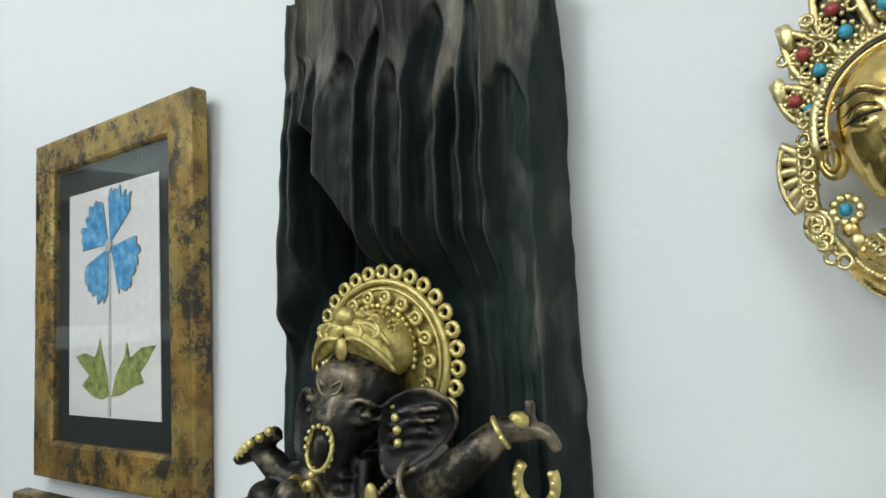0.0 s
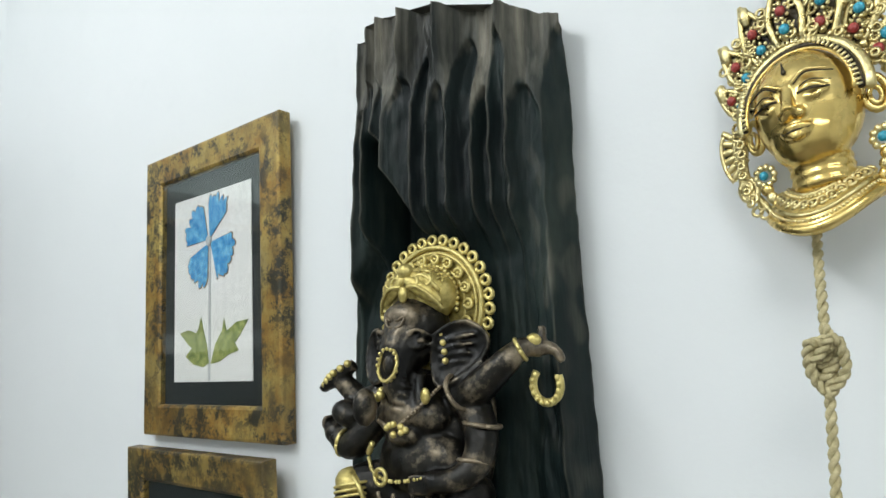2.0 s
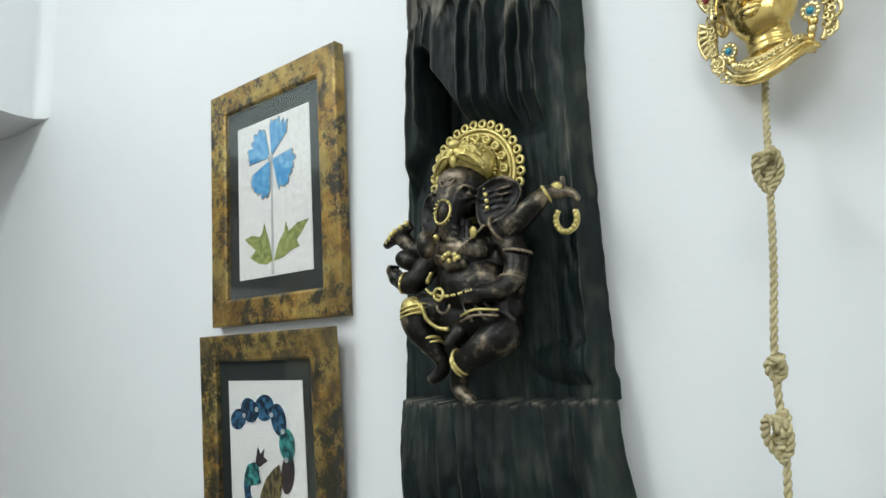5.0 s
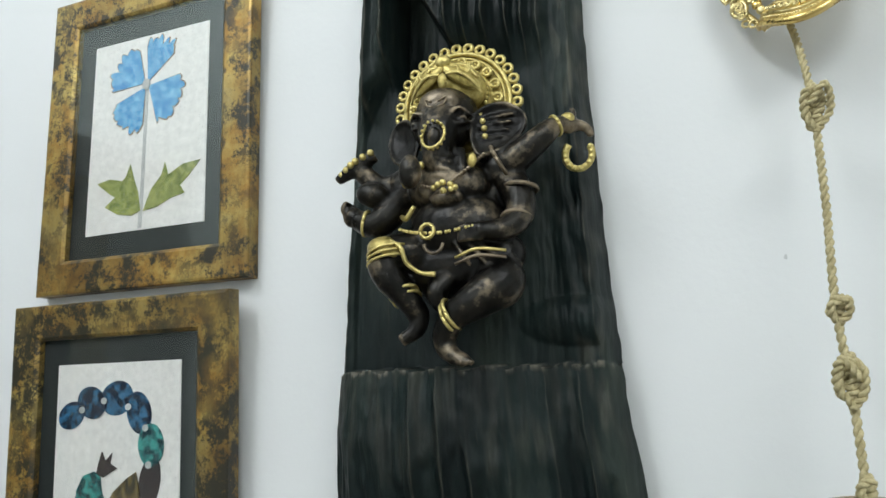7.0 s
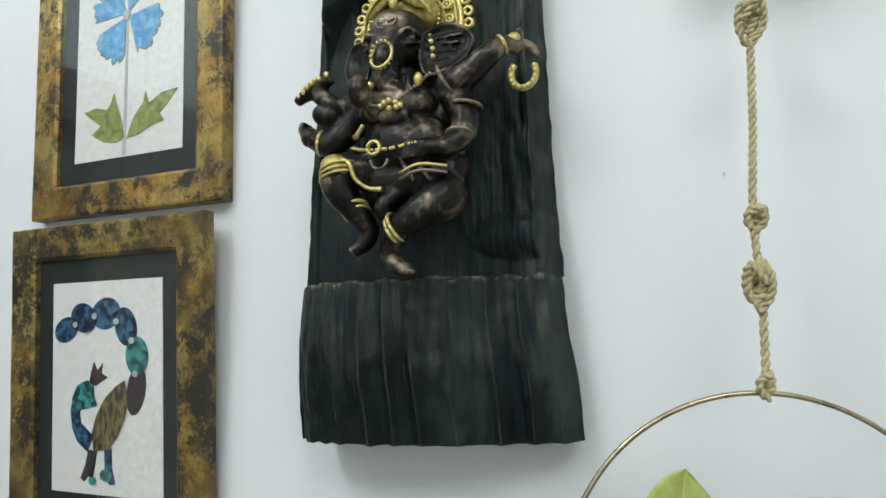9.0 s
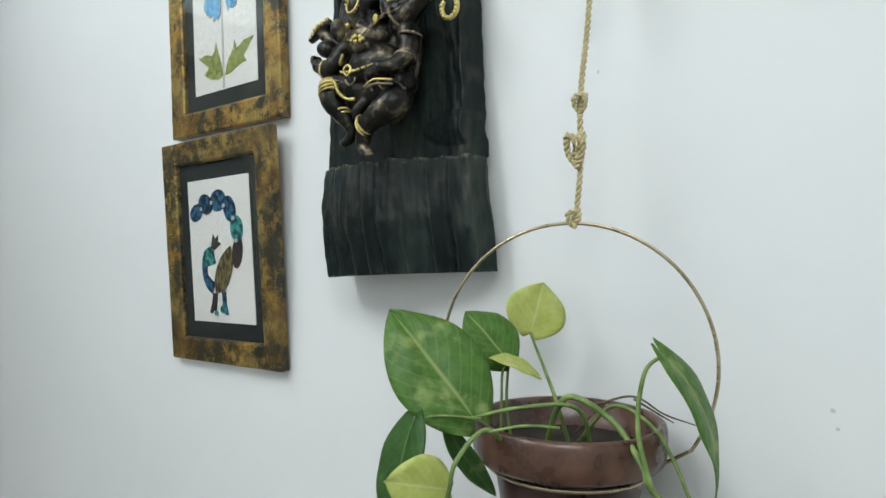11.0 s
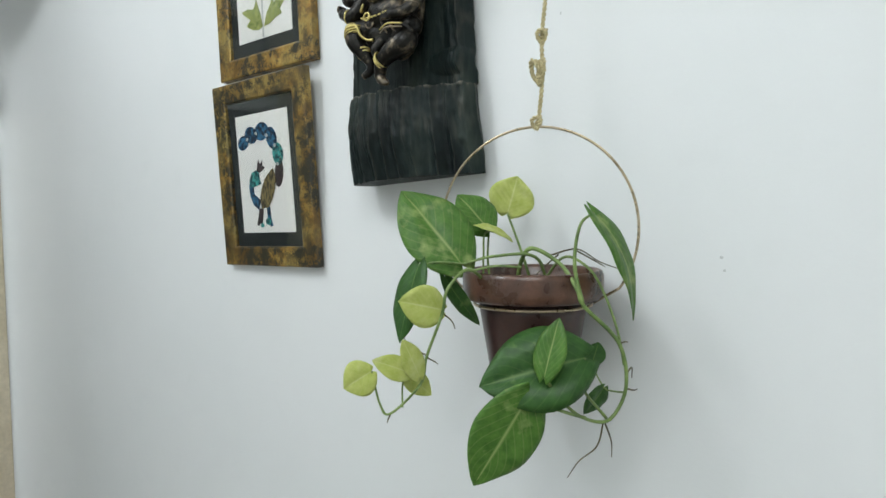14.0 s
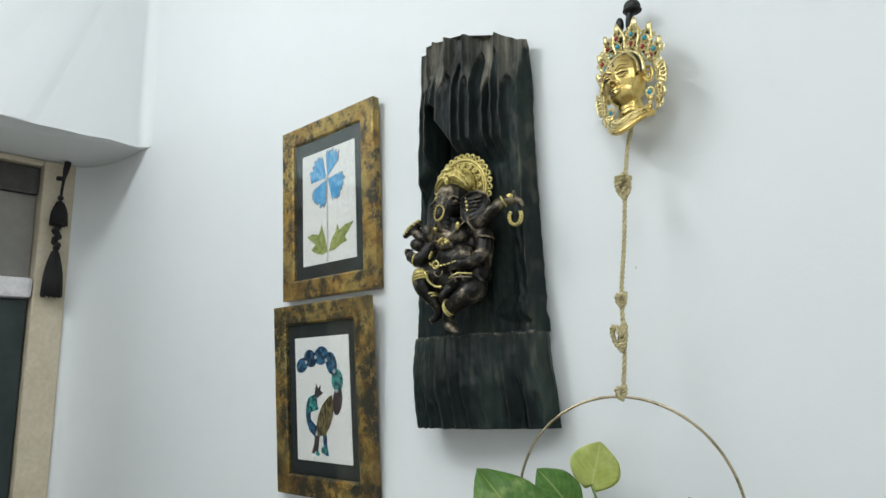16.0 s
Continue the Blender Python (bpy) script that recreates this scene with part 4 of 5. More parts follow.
# ---- tassel in the doorway ----
def tassel():
    x, y = -1.945, 0.267
    t = thing("hanging_tassel", (x, y, LINTEL_Z), "black two-tier thread tassel with beads under the lintel", "tassel")

    def add(name, bm, label=""):
        part(name, bm, TASSEL, t, label)
    bm = bmesh.new()
    tube(bm, [(0, 0.012, 0, 0.010), (0, 0.008, -0.03, 0.009), (0, 0.004, -0.06, 0.005), (0, 0, -0.118, 0.004)], 8, 4)
    tube(bm, [(0, 0.002, -0.058, 0.008), (0, -0.016, -0.060, 0.007)], 8, 1)
    add("cord", bm)
    bm = bmesh.new()
    ball(bm, (0, 0, -0.121), 0.0090)
    add("bead", bm)

    def skirt(top, bottom, r0, r1, cx=0.0, n=42):
        bm = bmesh.new()
        lathe(bm, [(r0 * 0.4, top), (r0, top - 0.008), (r0 * 0.95, top - 0.02), (r1 * 0.8, (top + bottom) / 2), (r1 * 0.95, bottom)], 24, 0, (0, cx, 0))
        for k in range(n):
            a = 2 * math.pi * k / n
            e = r1 * random.uniform(0.92, 1.03)
            tube(bm, [(r0 * 0.9 * math.cos(a), cx + r0 * 0.9 * math.sin(a), top - 0.012, 0.0022), (e * 0.85 * math.cos(a), cx + e * 0.85 * math.sin(a), (top + bottom) / 2, 0.0022), (e * math.cos(a), cx + e * math.sin(a), bottom - random.uniform(0, 0.006), 0.0018)], 5, 2)
        return bm
    add("upper_tassel", skirt(-0.131, -0.206, 0.013, 0.024))
    bm = bmesh.new()
    for k in range(9):
        ball(bm, (0.004 * math.sin(k * 2), -0.002 + 0.005 * math.cos(k * 1.7), -0.211 - k * 0.0090), 0.0105, seg=8)
    add("bead_chain", bm)
    add("lower_tassel", skirt(-0.288, -0.432, 0.012, 0.028, -0.002, 60))


tassel()


# ---- figure on the panel ----
def remeshed(build, voxel):
    """Blobs melted into one skin."""
    bm = bmesh.new()
    build(bm)
    me = bpy.data.meshes.new("melt")
    bm.to_mesh(me)
    bm.free()
    ob = new("melt", me)
    mod = ob.modifiers.new("melt", "REMESH")
    mod.mode, mod.voxel_size = "VOXEL", voxel
    sm = ob.modifiers.new("soft", "SMOOTH")
    sm.factor, sm.iterations = 0.5, 2
    out = bpy.data.meshes.new_from_object(ob.evaluated_get(bpy.context.evaluated_depsgraph_get()))
    bpy.data.objects.remove(ob)
    return out


def ring(bm, c, n, R, r, slot=0, a0=0, a1=360, seg=28, squash=1.0):
    n = Vector(n).normalized()
    u = n.cross(Vector((0, 0, 1)))
    u = u.normalized() if u.length > 0.1 else Vector((1, 0, 0))
    v = u.cross(n)
    k = max(int(seg * abs(a1 - a0) / 360), 4)
    tube(bm, [(*(Vector(c) + u * R * math.cos(radians(a)) + v * R * squash * math.sin(radians(a))), r) for a in (a0 + (a1 - a0) * i / k for i in range(k + 1))], 6, 1, slot)


def beads(bm, pts, r, count, slot=0):
    line = smooth_line([(*p, 0) for p in pts], 12)
    for i in range(count):
        q = line[round(i * (len(line) - 1) / max(count - 1, 1))]
        ball(bm, q[:3], r, slot, seg=8)


def ear(bm, rim):
    """A thin dished ear with a rolled rim."""
    mid = sum((Vector(p) for p in rim), Vector()) / len(rim) + Vector((0, 0.005, 0))
    line = [Vector(q[:3]) for q in smooth_line([(*p, 0) for p in (*rim, rim[0])], 4)[:-1]]
    front, back = [bm.verts.new(p) for p in line], [bm.verts.new(p + Vector((0, 0.005, 0))) for p in line]
    a, b = bm.verts.new(mid), bm.verts.new(mid + Vector((0, 0.005, 0)))
    for i in range(len(line)):
        j = (i + 1) % len(line)
        bm.faces.new((a, front[i], front[j])), bm.faces.new((b, back[j], back[i])), bm.faces.new((front[i], back[i], back[j], front[j]))
    tube(bm, [(*p, 0.0019) for p in (*line, line[0])], 6, 1)


def figure_body(bm):
    B = lambda c, r, rot=None: ball(bm, c, r, 0, rot, 20)
    L = lambda *p: tube(bm, p, 14, 6)
    B((-0.350, 0.3180, 1.799), (0.0280, 0.025, 0.027)), B((-0.350, 0.3060, 1.786), (0.0235, 0.016, 0.020)), B((-0.350, 0.3000, 1.806), (0.018, 0.009, 0.013))
    L((-0.350, 0.3100, 1.792, 0.0225), (-0.350, 0.3010, 1.780, 0.0185), (-0.350, 0.2965, 1.769, 0.0145), (-0.349, 0.2960, 1.756, 0.0122), (-0.344, 0.2975, 1.743, 0.0098), (-0.346, 0.2955, 1.732, 0.0076), (-0.357, 0.2930, 1.729, 0.006), (-0.364, 0.2920, 1.735, 0.005))
    for s in (-1, 1):
        B((-0.350 + s * 0.0205, 0.2975, 1.789), (0.004, 0.0035, 0.0026)), L((-0.350 + s * 0.013, 0.2925, 1.795, 0.0014), (-0.350 + s * 0.020, 0.2945, 1.797, 0.0018), (-0.350 + s * 0.027, 0.3030, 1.792, 0.0013)), L((-0.350 + s * 0.015, 0.2925, 1.785, 0.0010), (-0.350 + s * 0.021, 0.2955, 1.784, 0.0012), (-0.350 + s * 0.026, 0.3010, 1.787, 0.001))
        L((-0.346 + s * 0.012, 0.3020, 1.764, 0.005), (-0.346 + s * 0.016, 0.2960, 1.752, 0.004), (-0.346 + s * 0.018, 0.2920, 1.744, 0.002))
    for z in (1.757, 1.751, 1.745, 1.739):
        ring(bm, (-0.345, 0.296, z), (0.15, 0.1, 1), 0.0098, 0.0014)
    ear(bm, ((-0.320, 0.303, 1.794), (-0.308, 0.307, 1.801), (-0.294, 0.312, 1.8015), (-0.2825, 0.315, 1.791), (-0.284, 0.314, 1.779), (-0.292, 0.310, 1.769), (-0.303, 0.305, 1.761), (-0.317, 0.300, 1.757), (-0.324, 0.303, 1.775)))
    ear(bm, ((-0.374, 0.304, 1.792), (-0.384, 0.309, 1.799), (-0.395, 0.314, 1.796), (-0.400, 0.314, 1.784), (-0.397, 0.310, 1.770), (-0.387, 0.304, 1.759), (-0.374, 0.301, 1.760), (-0.370, 0.303, 1.776)))
    for k in range(5):
        h = k / 4
        tube(bm, [(-0.318, 0.305, 1.788 - 0.024 * h, 0.0018), (-0.304, 0.3085, 1.791 - 0.023 * h, 0.0017), (-0.290 - 0.008 * h, 0.3115, 1.793 - 0.026 * h, 0.0012)], 6, 4)
    B((-0.342, 0.324, 1.722), (0.043, 0.026, 0.042)), B((-0.339, 0.312, 1.702), (0.040, 0.026, 0.030)), B((-0.341, 0.290, 1.722), (0.014, 0.008, 0.007)), B((-0.344, 0.306, 1.735), (0.034, 0.020, 0.02))
    B((-0.386, 0.318, 1.744), 0.016), B((-0.304, 0.318, 1.748), 0.016)
    L((-0.306, 0.316, 1.747, 0.0135), (-0.286, 0.312, 1.757, 0.0115), (-0.268, 0.314, 1.772, 0.0098), (-0.258, 0.322, 1.782, 0.0072), (-0.247, 0.329, 1.782, 0.0065))
    L((-0.249, 0.329, 1.782, 0.0055), (-0.247, 0.330, 1.790, 0.0038), (-0.2465, 0.330, 1.797, 0.0028))
    L((-0.247, 0.329, 1.783, 0.0055), (-0.237, 0.330, 1.780, 0.004), (-0.232, 0.331, 1.772, 0.003))
    L((-0.300, 0.318, 1.745, 0.0135), (-0.288, 0.312, 1.722, 0.0125), (-0.289, 0.304, 1.703, 0.0105), (-0.300, 0.294, 1.694, 0.0085), (-0.316, 0.286, 1.693, 0.007))
    for k in range(4):
        L((-0.312, 0.286, 1.696 - 0.003 * k, 0.003), (-0.322, 0.282, 1.696 - 0.003 * k, 0.0026), (-0.330, 0.282, 1.694 - 0.003 * k, 0.002))
    L((-0.388, 0.318, 1.746, 0.012), (-0.407, 0.314, 1.744, 0.010), (-0.421, 0.310, 1.755, 0.0085), (-0.430, 0.305, 1.762, 0.006))
    L((-0.446, 0.306, 1.752, 0.004), (-0.430, 0.306, 1.761, 0.0068), (-0.412, 0.310, 1.772, 0.005))
    L((-0.386, 0.314, 1.735, 0.013), (-0.398, 0.304, 1.715, 0.0125), (-0.410, 0.302, 1.709, 0.0108), (-0.424, 0.304, 1.715, 0.009))
    B((-0.429, 0.304, 1.718), (0.009, 0.008, 0.009))
    for k in range(4):
        L((-0.431, 0.303 + 0.003 * k, 1.718, 0.0034), (-0.436, 0.300 + 0.004 * k, 1.724, 0.003), (-0.433, 0.299 + 0.004 * k, 1.731, 0.0022))
    B((-0.409, 0.300, 1.734), (0.015, 0.012, 0.0105), (0, 15, 0)), B((-0.366, 0.276, 1.742), (0.009, 0.009, 0.014))
    B((-0.345, 0.320, 1.672), (0.052, 0.028, 0.026))
    L((-0.365, 0.312, 1.684, 0.019), (-0.392, 0.295, 1.680, 0.0165), (-0.390, 0.291, 1.664, 0.0135), (-0.380, 0.297, 1.649, 0.0105), (-0.371, 0.304, 1.634, 0.009), (-0.372, 0.303, 1.622, 0.0068), (-0.383, 0.298, 1.613, 0.005))
    L((-0.318, 0.318, 1.670, 0.020), (-0.303, 0.305, 1.656, 0.019), (-0.316, 0.295, 1.644, 0.0155), (-0.338, 0.294, 1.630, 0.0112), (-0.347, 0.298, 1.612, 0.009), (-0.339, 0.295, 1.601, 0.0068), (-0.328, 0.292, 1.597, 0.005))
    for k in range(3):
        L((-0.338 + 0.004 * k, 0.292, 1.600, 0.003), (-0.330 + 0.004 * k, 0.288, 1.595, 0.0024))
    L((-0.345, 0.300, 1.660, 0.009), (-0.352, 0.294, 1.648, 0.008), (-0.346, 0.300, 1.636, 0.006))
    B((-0.304, 0.318, 1.680), (0.018, 0.02, 0.016))
    for k in range(4):
        L((-0.335 + 0.010 * k, 0.290 + 0.004 * k, 1.686 - 0.001 * k, 0.002), (-0.328 + 0.011 * k, 0.287 + 0.005 * k, 1.676, 0.0022), (-0.322 + 0.012 * k, 0.288 + 0.005 * k, 1.667, 0.0018))
    B((-0.342, 0.345, 1.73), (0.045, 0.014, 0.09))


def gilding(bm):
    """Crown, bands and jewels, in the second material slot."""
    C = Vector((-0.345, 0.334, 1.816))
    ball(bm, C, (0.049, 0.006, 0.049), 1, seg=32)
    for R, r in ((0.0475, 0.0022), (0.043, 0.0014), (0.033, 0.0018)):
        ring(bm, C + Vector((0, -0.003, 0)), (0, -1, 0), R, r, 1, seg=40)
    for k in range(21):
        a = radians(-28 + 236 * k / 20)
        p = C + Vector((0.0535 * math.cos(a), -0.001, 0.0535 * math.sin(a)))
        ring(bm, p, (0, -1, 0), 0.0036, 0.0019, 1, seg=9)
    for k in range(12):
        a = radians(-20 + 220 * k / 11)
        ring(bm, C + Vector((0.038 * math.cos(a), -0.007, 0.038 * math.sin(a))), (0, -1, 0), 0.0034, 0.0016, 1, seg=9)
        ball(bm, C + Vector((0.038 * math.cos(a), -0.007, 0.038 * math.sin(a))), 0.0016, 1, seg=6)
    ball(bm, (-0.346, 0.322, 1.824), (0.031, 0.017, 0.022), 1, seg=20)
    for s in (-1, 1):
        ball(bm, (-0.346 + s * 0.015, 0.302, 1.827), (0.019, 0.0035, 0.0062), 1, (0, s * 32, s * 14), 14)
        ball(bm, (-0.346 + s * 0.012, 0.303, 1.835), (0.014, 0.0035, 0.0055), 1, (0, s * 24, s * 10), 14)
        tube(bm, [(-0.346 + s * 0.003, 0.298, 1.830, 0.0014), (-0.346 + s * 0.014, 0.297, 1.829, 0.0015), (-0.346 + s * 0.025, 0.301, 1.821, 0.0015), (-0.346 + s * 0.031, 0.306, 1.812, 0.0012)], 6, 5, 1)
        tube(bm, [(-0.346 + s * 0.003, 0.300, 1.834, 0.0016), (-0.346 + s * 0.016, 0.302, 1.838, 0.0018), (-0.346 + s * 0.028, 0.306, 1.826, 0.0016)], 6, 5, 1)
        ring(bm, (-0.346 + s * 0.009, 0.299, 1.833), (0, -1, 0.2), 0.0042, 0.0015, 1, seg=12)
        ring(bm, (-0.346 + s * 0.019, 0.303, 1.834), (0, -1, 0.2), 0.0036, 0.0014, 1, seg=12)
    ball(bm, (-0.346, 0.297, 1.824), (0.0042, 0.003, 0.0065), 1)
    ball(bm, (-0.346, 0.300, 1.842), (0.007, 0.005, 0.006), 1)
    rnd = random.Random(5)
    for k in range(34):
        a, b = radians(rnd.uniform(-78, 78)), radians(rnd.uniform(5, 70))
        d = Vector((math.sin(a) * math.cos(b), -math.cos(a) * math.cos(b), math.sin(b)))
        ring(bm, Vector((-0.346, 0.322, 1.824)) + Vector((d.x * 0.0312, d.y * 0.0172, d.z * 0.0222)), d, rnd.uniform(0.0018, 0.0034), 0.0009, 1, 0, rnd.choice((250, 300, 360)), seg=10)
    for k in range(26):
        a = radians(-15 + 210 * k / 25)
        ball(bm, C + Vector((0.0285 * math.cos(a), -0.008, 0.004 + 0.0285 * math.sin(a))), 0.0020, 1, seg=6)
    ring(bm, (-0.349, 0.2825, 1.772), (-0.1, -1, 0.25), 0.0098, 0.0013, 1, squash=1.2)
    for k in range(16):
        a = 2 * math.pi * k / 16
        ball(bm, (-0.349 + 0.0098 * math.cos(a), 0.2818, 1.772 + 0.0118 * math.sin(a)), 0.0015, 1, seg=6)
    ball(bm, (-0.349, 0.285, 1.772), (0.006, 0.004, 0.008), 0)
    beads(bm, [(-0.317, 0.306, 1.794), (-0.314, 0.305, 1.784), (-0.313, 0.305, 1.774)], 0.0026, 4, 1)
    beads(bm, [(-0.372, 0.300, 1.752), (-0.368, 0.292, 1.748), (-0.362, 0.288, 1.750)], 0.0035, 3, 1)
    beads(bm, [(-0.312, 0.296, 1.756), (-0.322, 0.290, 1.745), (-0.334, 0.283, 1.733), (-0.345, 0.281, 1.728), (-0.360, 0.284, 1.732)], 0.0016, 26, 0)
    ball(bm, (-0.320, 0.290, 1.750), (0.004, 0.003, 0.006), 1)
    beads(bm, [(-0.348, 0.280, 1.728), (-0.340, 0.278, 1.731), (-0.331, 0.281, 1.727), (-0.339, 0.277, 1.724)], 0.0026, 7, 1)
    for c, n, R in (((-0.259, 0.321, 1.781), (1, 0.5, 0.6), 0.008), ((-0.416, 0.302, 1.711), (1, 0.2, -0.2), 0.0102),
                    ((-0.380, 0.297, 1.650), (-0.5, 0.3, 1), 0.0112), ((-0.378, 0.299, 1.646), (-0.5, 0.3, 1), 0.0108), ((-0.342, 0.294, 1.629), (1, -0.1, 0.5), 0.0115), ((-0.339, 0.293, 1.632), (1, -0.1, 0.5), 0.0122), ((-0.378, 0.292, 1.744), (1, 0.2, 0.1), 0.008)):
        ring(bm, c, n, R, 0.0016, 1, seg=18)
    for c, n, R in (((-0.290, 0.306, 1.705), (0, 0.3, 1), 0.0112), ((-0.287, 0.312, 1.730), (0.1, 0.1, 1), 0.0128), ((-0.302, 0.306, 1.752), (1, 0, 0.5), 0.0132)):
        ring(bm, c, n, R, 0.0018, 0, seg=18)
    beads(bm, [(-0.384, 0.298, 1.702), (-0.365, 0.284, 1.695), (-0.340, 0.278, 1.692), (-0.312, 0.284, 1.697), (-0.296, 0.296, 1.698)], 0.0016, 34, 1)
    ring(bm, (-0.353, 0.278, 1.694), (0, -1, 0), 0.0055, 0.0016, 1, seg=14), ring(bm, (-0.348, 0.278, 1.684), (0, -1, 0), 0.0075, 0.0014, 0, 180, 360, seg=16)
    tube(bm, [(-0.388, 0.284, 1.691, 0.0016), (-0.376, 0.280, 1.684, 0.002), (-0.372, 0.283, 1.672, 0.002), (-0.362, 0.286, 1.664, 0.0018), (-0.350, 0.287, 1.662, 0.0024)], 6, 5, 1)
    tube(bm, [(-0.383, 0.300, 1.713, 0.002), (-0.374, 0.288, 1.708, 0.0024), (-0.366, 0.284, 1.716, 0.0018)], 6, 5, 1)
    ball(bm, (-0.392, 0.291, 1.684), (0.0165, 0.014, 0.0115), 1, (0, 15, 0), 16)
    for dz in (0, 0.004, 0.008):
        ring(bm, (-0.391, 0.292, 1.675 + dz), (-0.25, 0.1, 1), 0.0168, 0.0012, 1, seg=24)
    for dz in (0, 0.005):
        tube(bm, [(-0.333, 0.284, 1.668 + dz, 0.0012), (-0.315, 0.281, 1.673 + dz, 0.0014), (-0.295, 0.290, 1.672 + dz, 0.0012)], 6, 4, 1 if dz else 0)
    ring(bm, (-0.243, 0.327, 1.757), (0, -1, 0), 0.0105, 0.0030, 1, 150, 405, seg=24, squash=1.15)
    for k in range(11):
        a = radians(165 + 22 * k)
        ball(bm, (-0.243 + 0.0105 * math.cos(a), 0.3245, 1.757 + 0.012 * math.sin(a)), 0.0021, 1, seg=6)
    ball(bm, (-0.250, 0.324, 1.787), (0.006, 0.004, 0.005), 1)
    beads(bm, [(-0.440, 0.303, 1.756), (-0.428, 0.299, 1.764), (-0.414, 0.304, 1.773)], 0.0032, 6, 1)
    for s in (-1, 1):
        tube(bm, [(-0.351 + s * 0.003, 0.291, 1.804, 0.0009), (-0.350 + s * 0.009, 0.292, 1.807, 0.0009), (-0.350 + s * 0.007, 0.291, 1.801, 0.0009), (-0.350 + s * 0.002, 0.290, 1.799, 0.0009)], 5, 4, 0)


def statue():
    me = remeshed(figure_body, 0.0016)
    bm = bmesh.new()
    bm.from_mesh(me)
    for f in bm.faces:
        f.material_index, f.smooth = 0, True
    for v in bm.verts:
        v.co += v.normal * (0.0003 * noise.noise(v.co * 150) + 0.0002 * noise.noise(v.co * 420))
    gilding(bm)
    return tagged(part("elephant_figure", bm, [BRONZE, GILT]), "dark bronze elephant-headed relief figure with gilded crown on the panel", "statue")


statue()


# ---- brass mask ----
def mask_face(bm):
    B = lambda c, r, rot=None: ball(bm, c, r, 0, rot, 24)
    L = lambda *p: tube(bm, p, 10, 6)
    B((0, 0.002, 0.0), (0.0305, 0.031, 0.036)), B((0, -0.004, -0.018), (0.023, 0.024, 0.020)), B((0, -0.012, -0.028), (0.010, 0.010, 0.008)), B((0, -0.003, 0.013), (0.025, 0.019, 0.017))
    L((0, -0.026, 0.010, 0.003), (0, -0.0305, 0.000, 0.0036), (0, -0.034, -0.007, 0.0046)), B((-0.0045, -0.029, -0.008), 0.0034), B((0.0045, -0.029, -0.008), 0.0034)
    for s in (-1, 1):
        L((s * 0.004, -0.0285, 0.010, 0.0014), (s * 0.012, -0.0285, 0.0145, 0.0014), (s * 0.024, -0.0215, 0.012, 0.0008))
        L((s * 0.006, -0.0275, 0.002, 0.0016), (s * 0.013, -0.0275, 0.0052, 0.0024), (s * 0.021, -0.0225, 0.002, 0.001))
        L((s * 0.006, -0.0275, 0.001, 0.001), (s * 0.013, -0.0270, -0.001, 0.0018), (s * 0.021, -0.0220, 0.001, 0.0008))
    L((-0.009, -0.0265, -0.0165, 0.0012), (-0.003, -0.0300, -0.0155, 0.0022), (0.003, -0.0300, -0.0155, 0.0022), (0.009, -0.0265, -0.0165, 0.0012))
    L((-0.008, -0.0260, -0.0185, 0.0012), (0, -0.0295, -0.0205, 0.0026), (0.008, -0.0260, -0.0185, 0.0012))
    tube(bm, [(0, 0.004, -0.03, 0.015), (0, 0.003, -0.05, 0.016)], 20, 1)
    for z in (-0.033, -0.038, -0.043, -0.048):
        ring(bm, (0, 0.003, z), (0, 0.15, 1), 0.0162, 0.0022, seg=30)


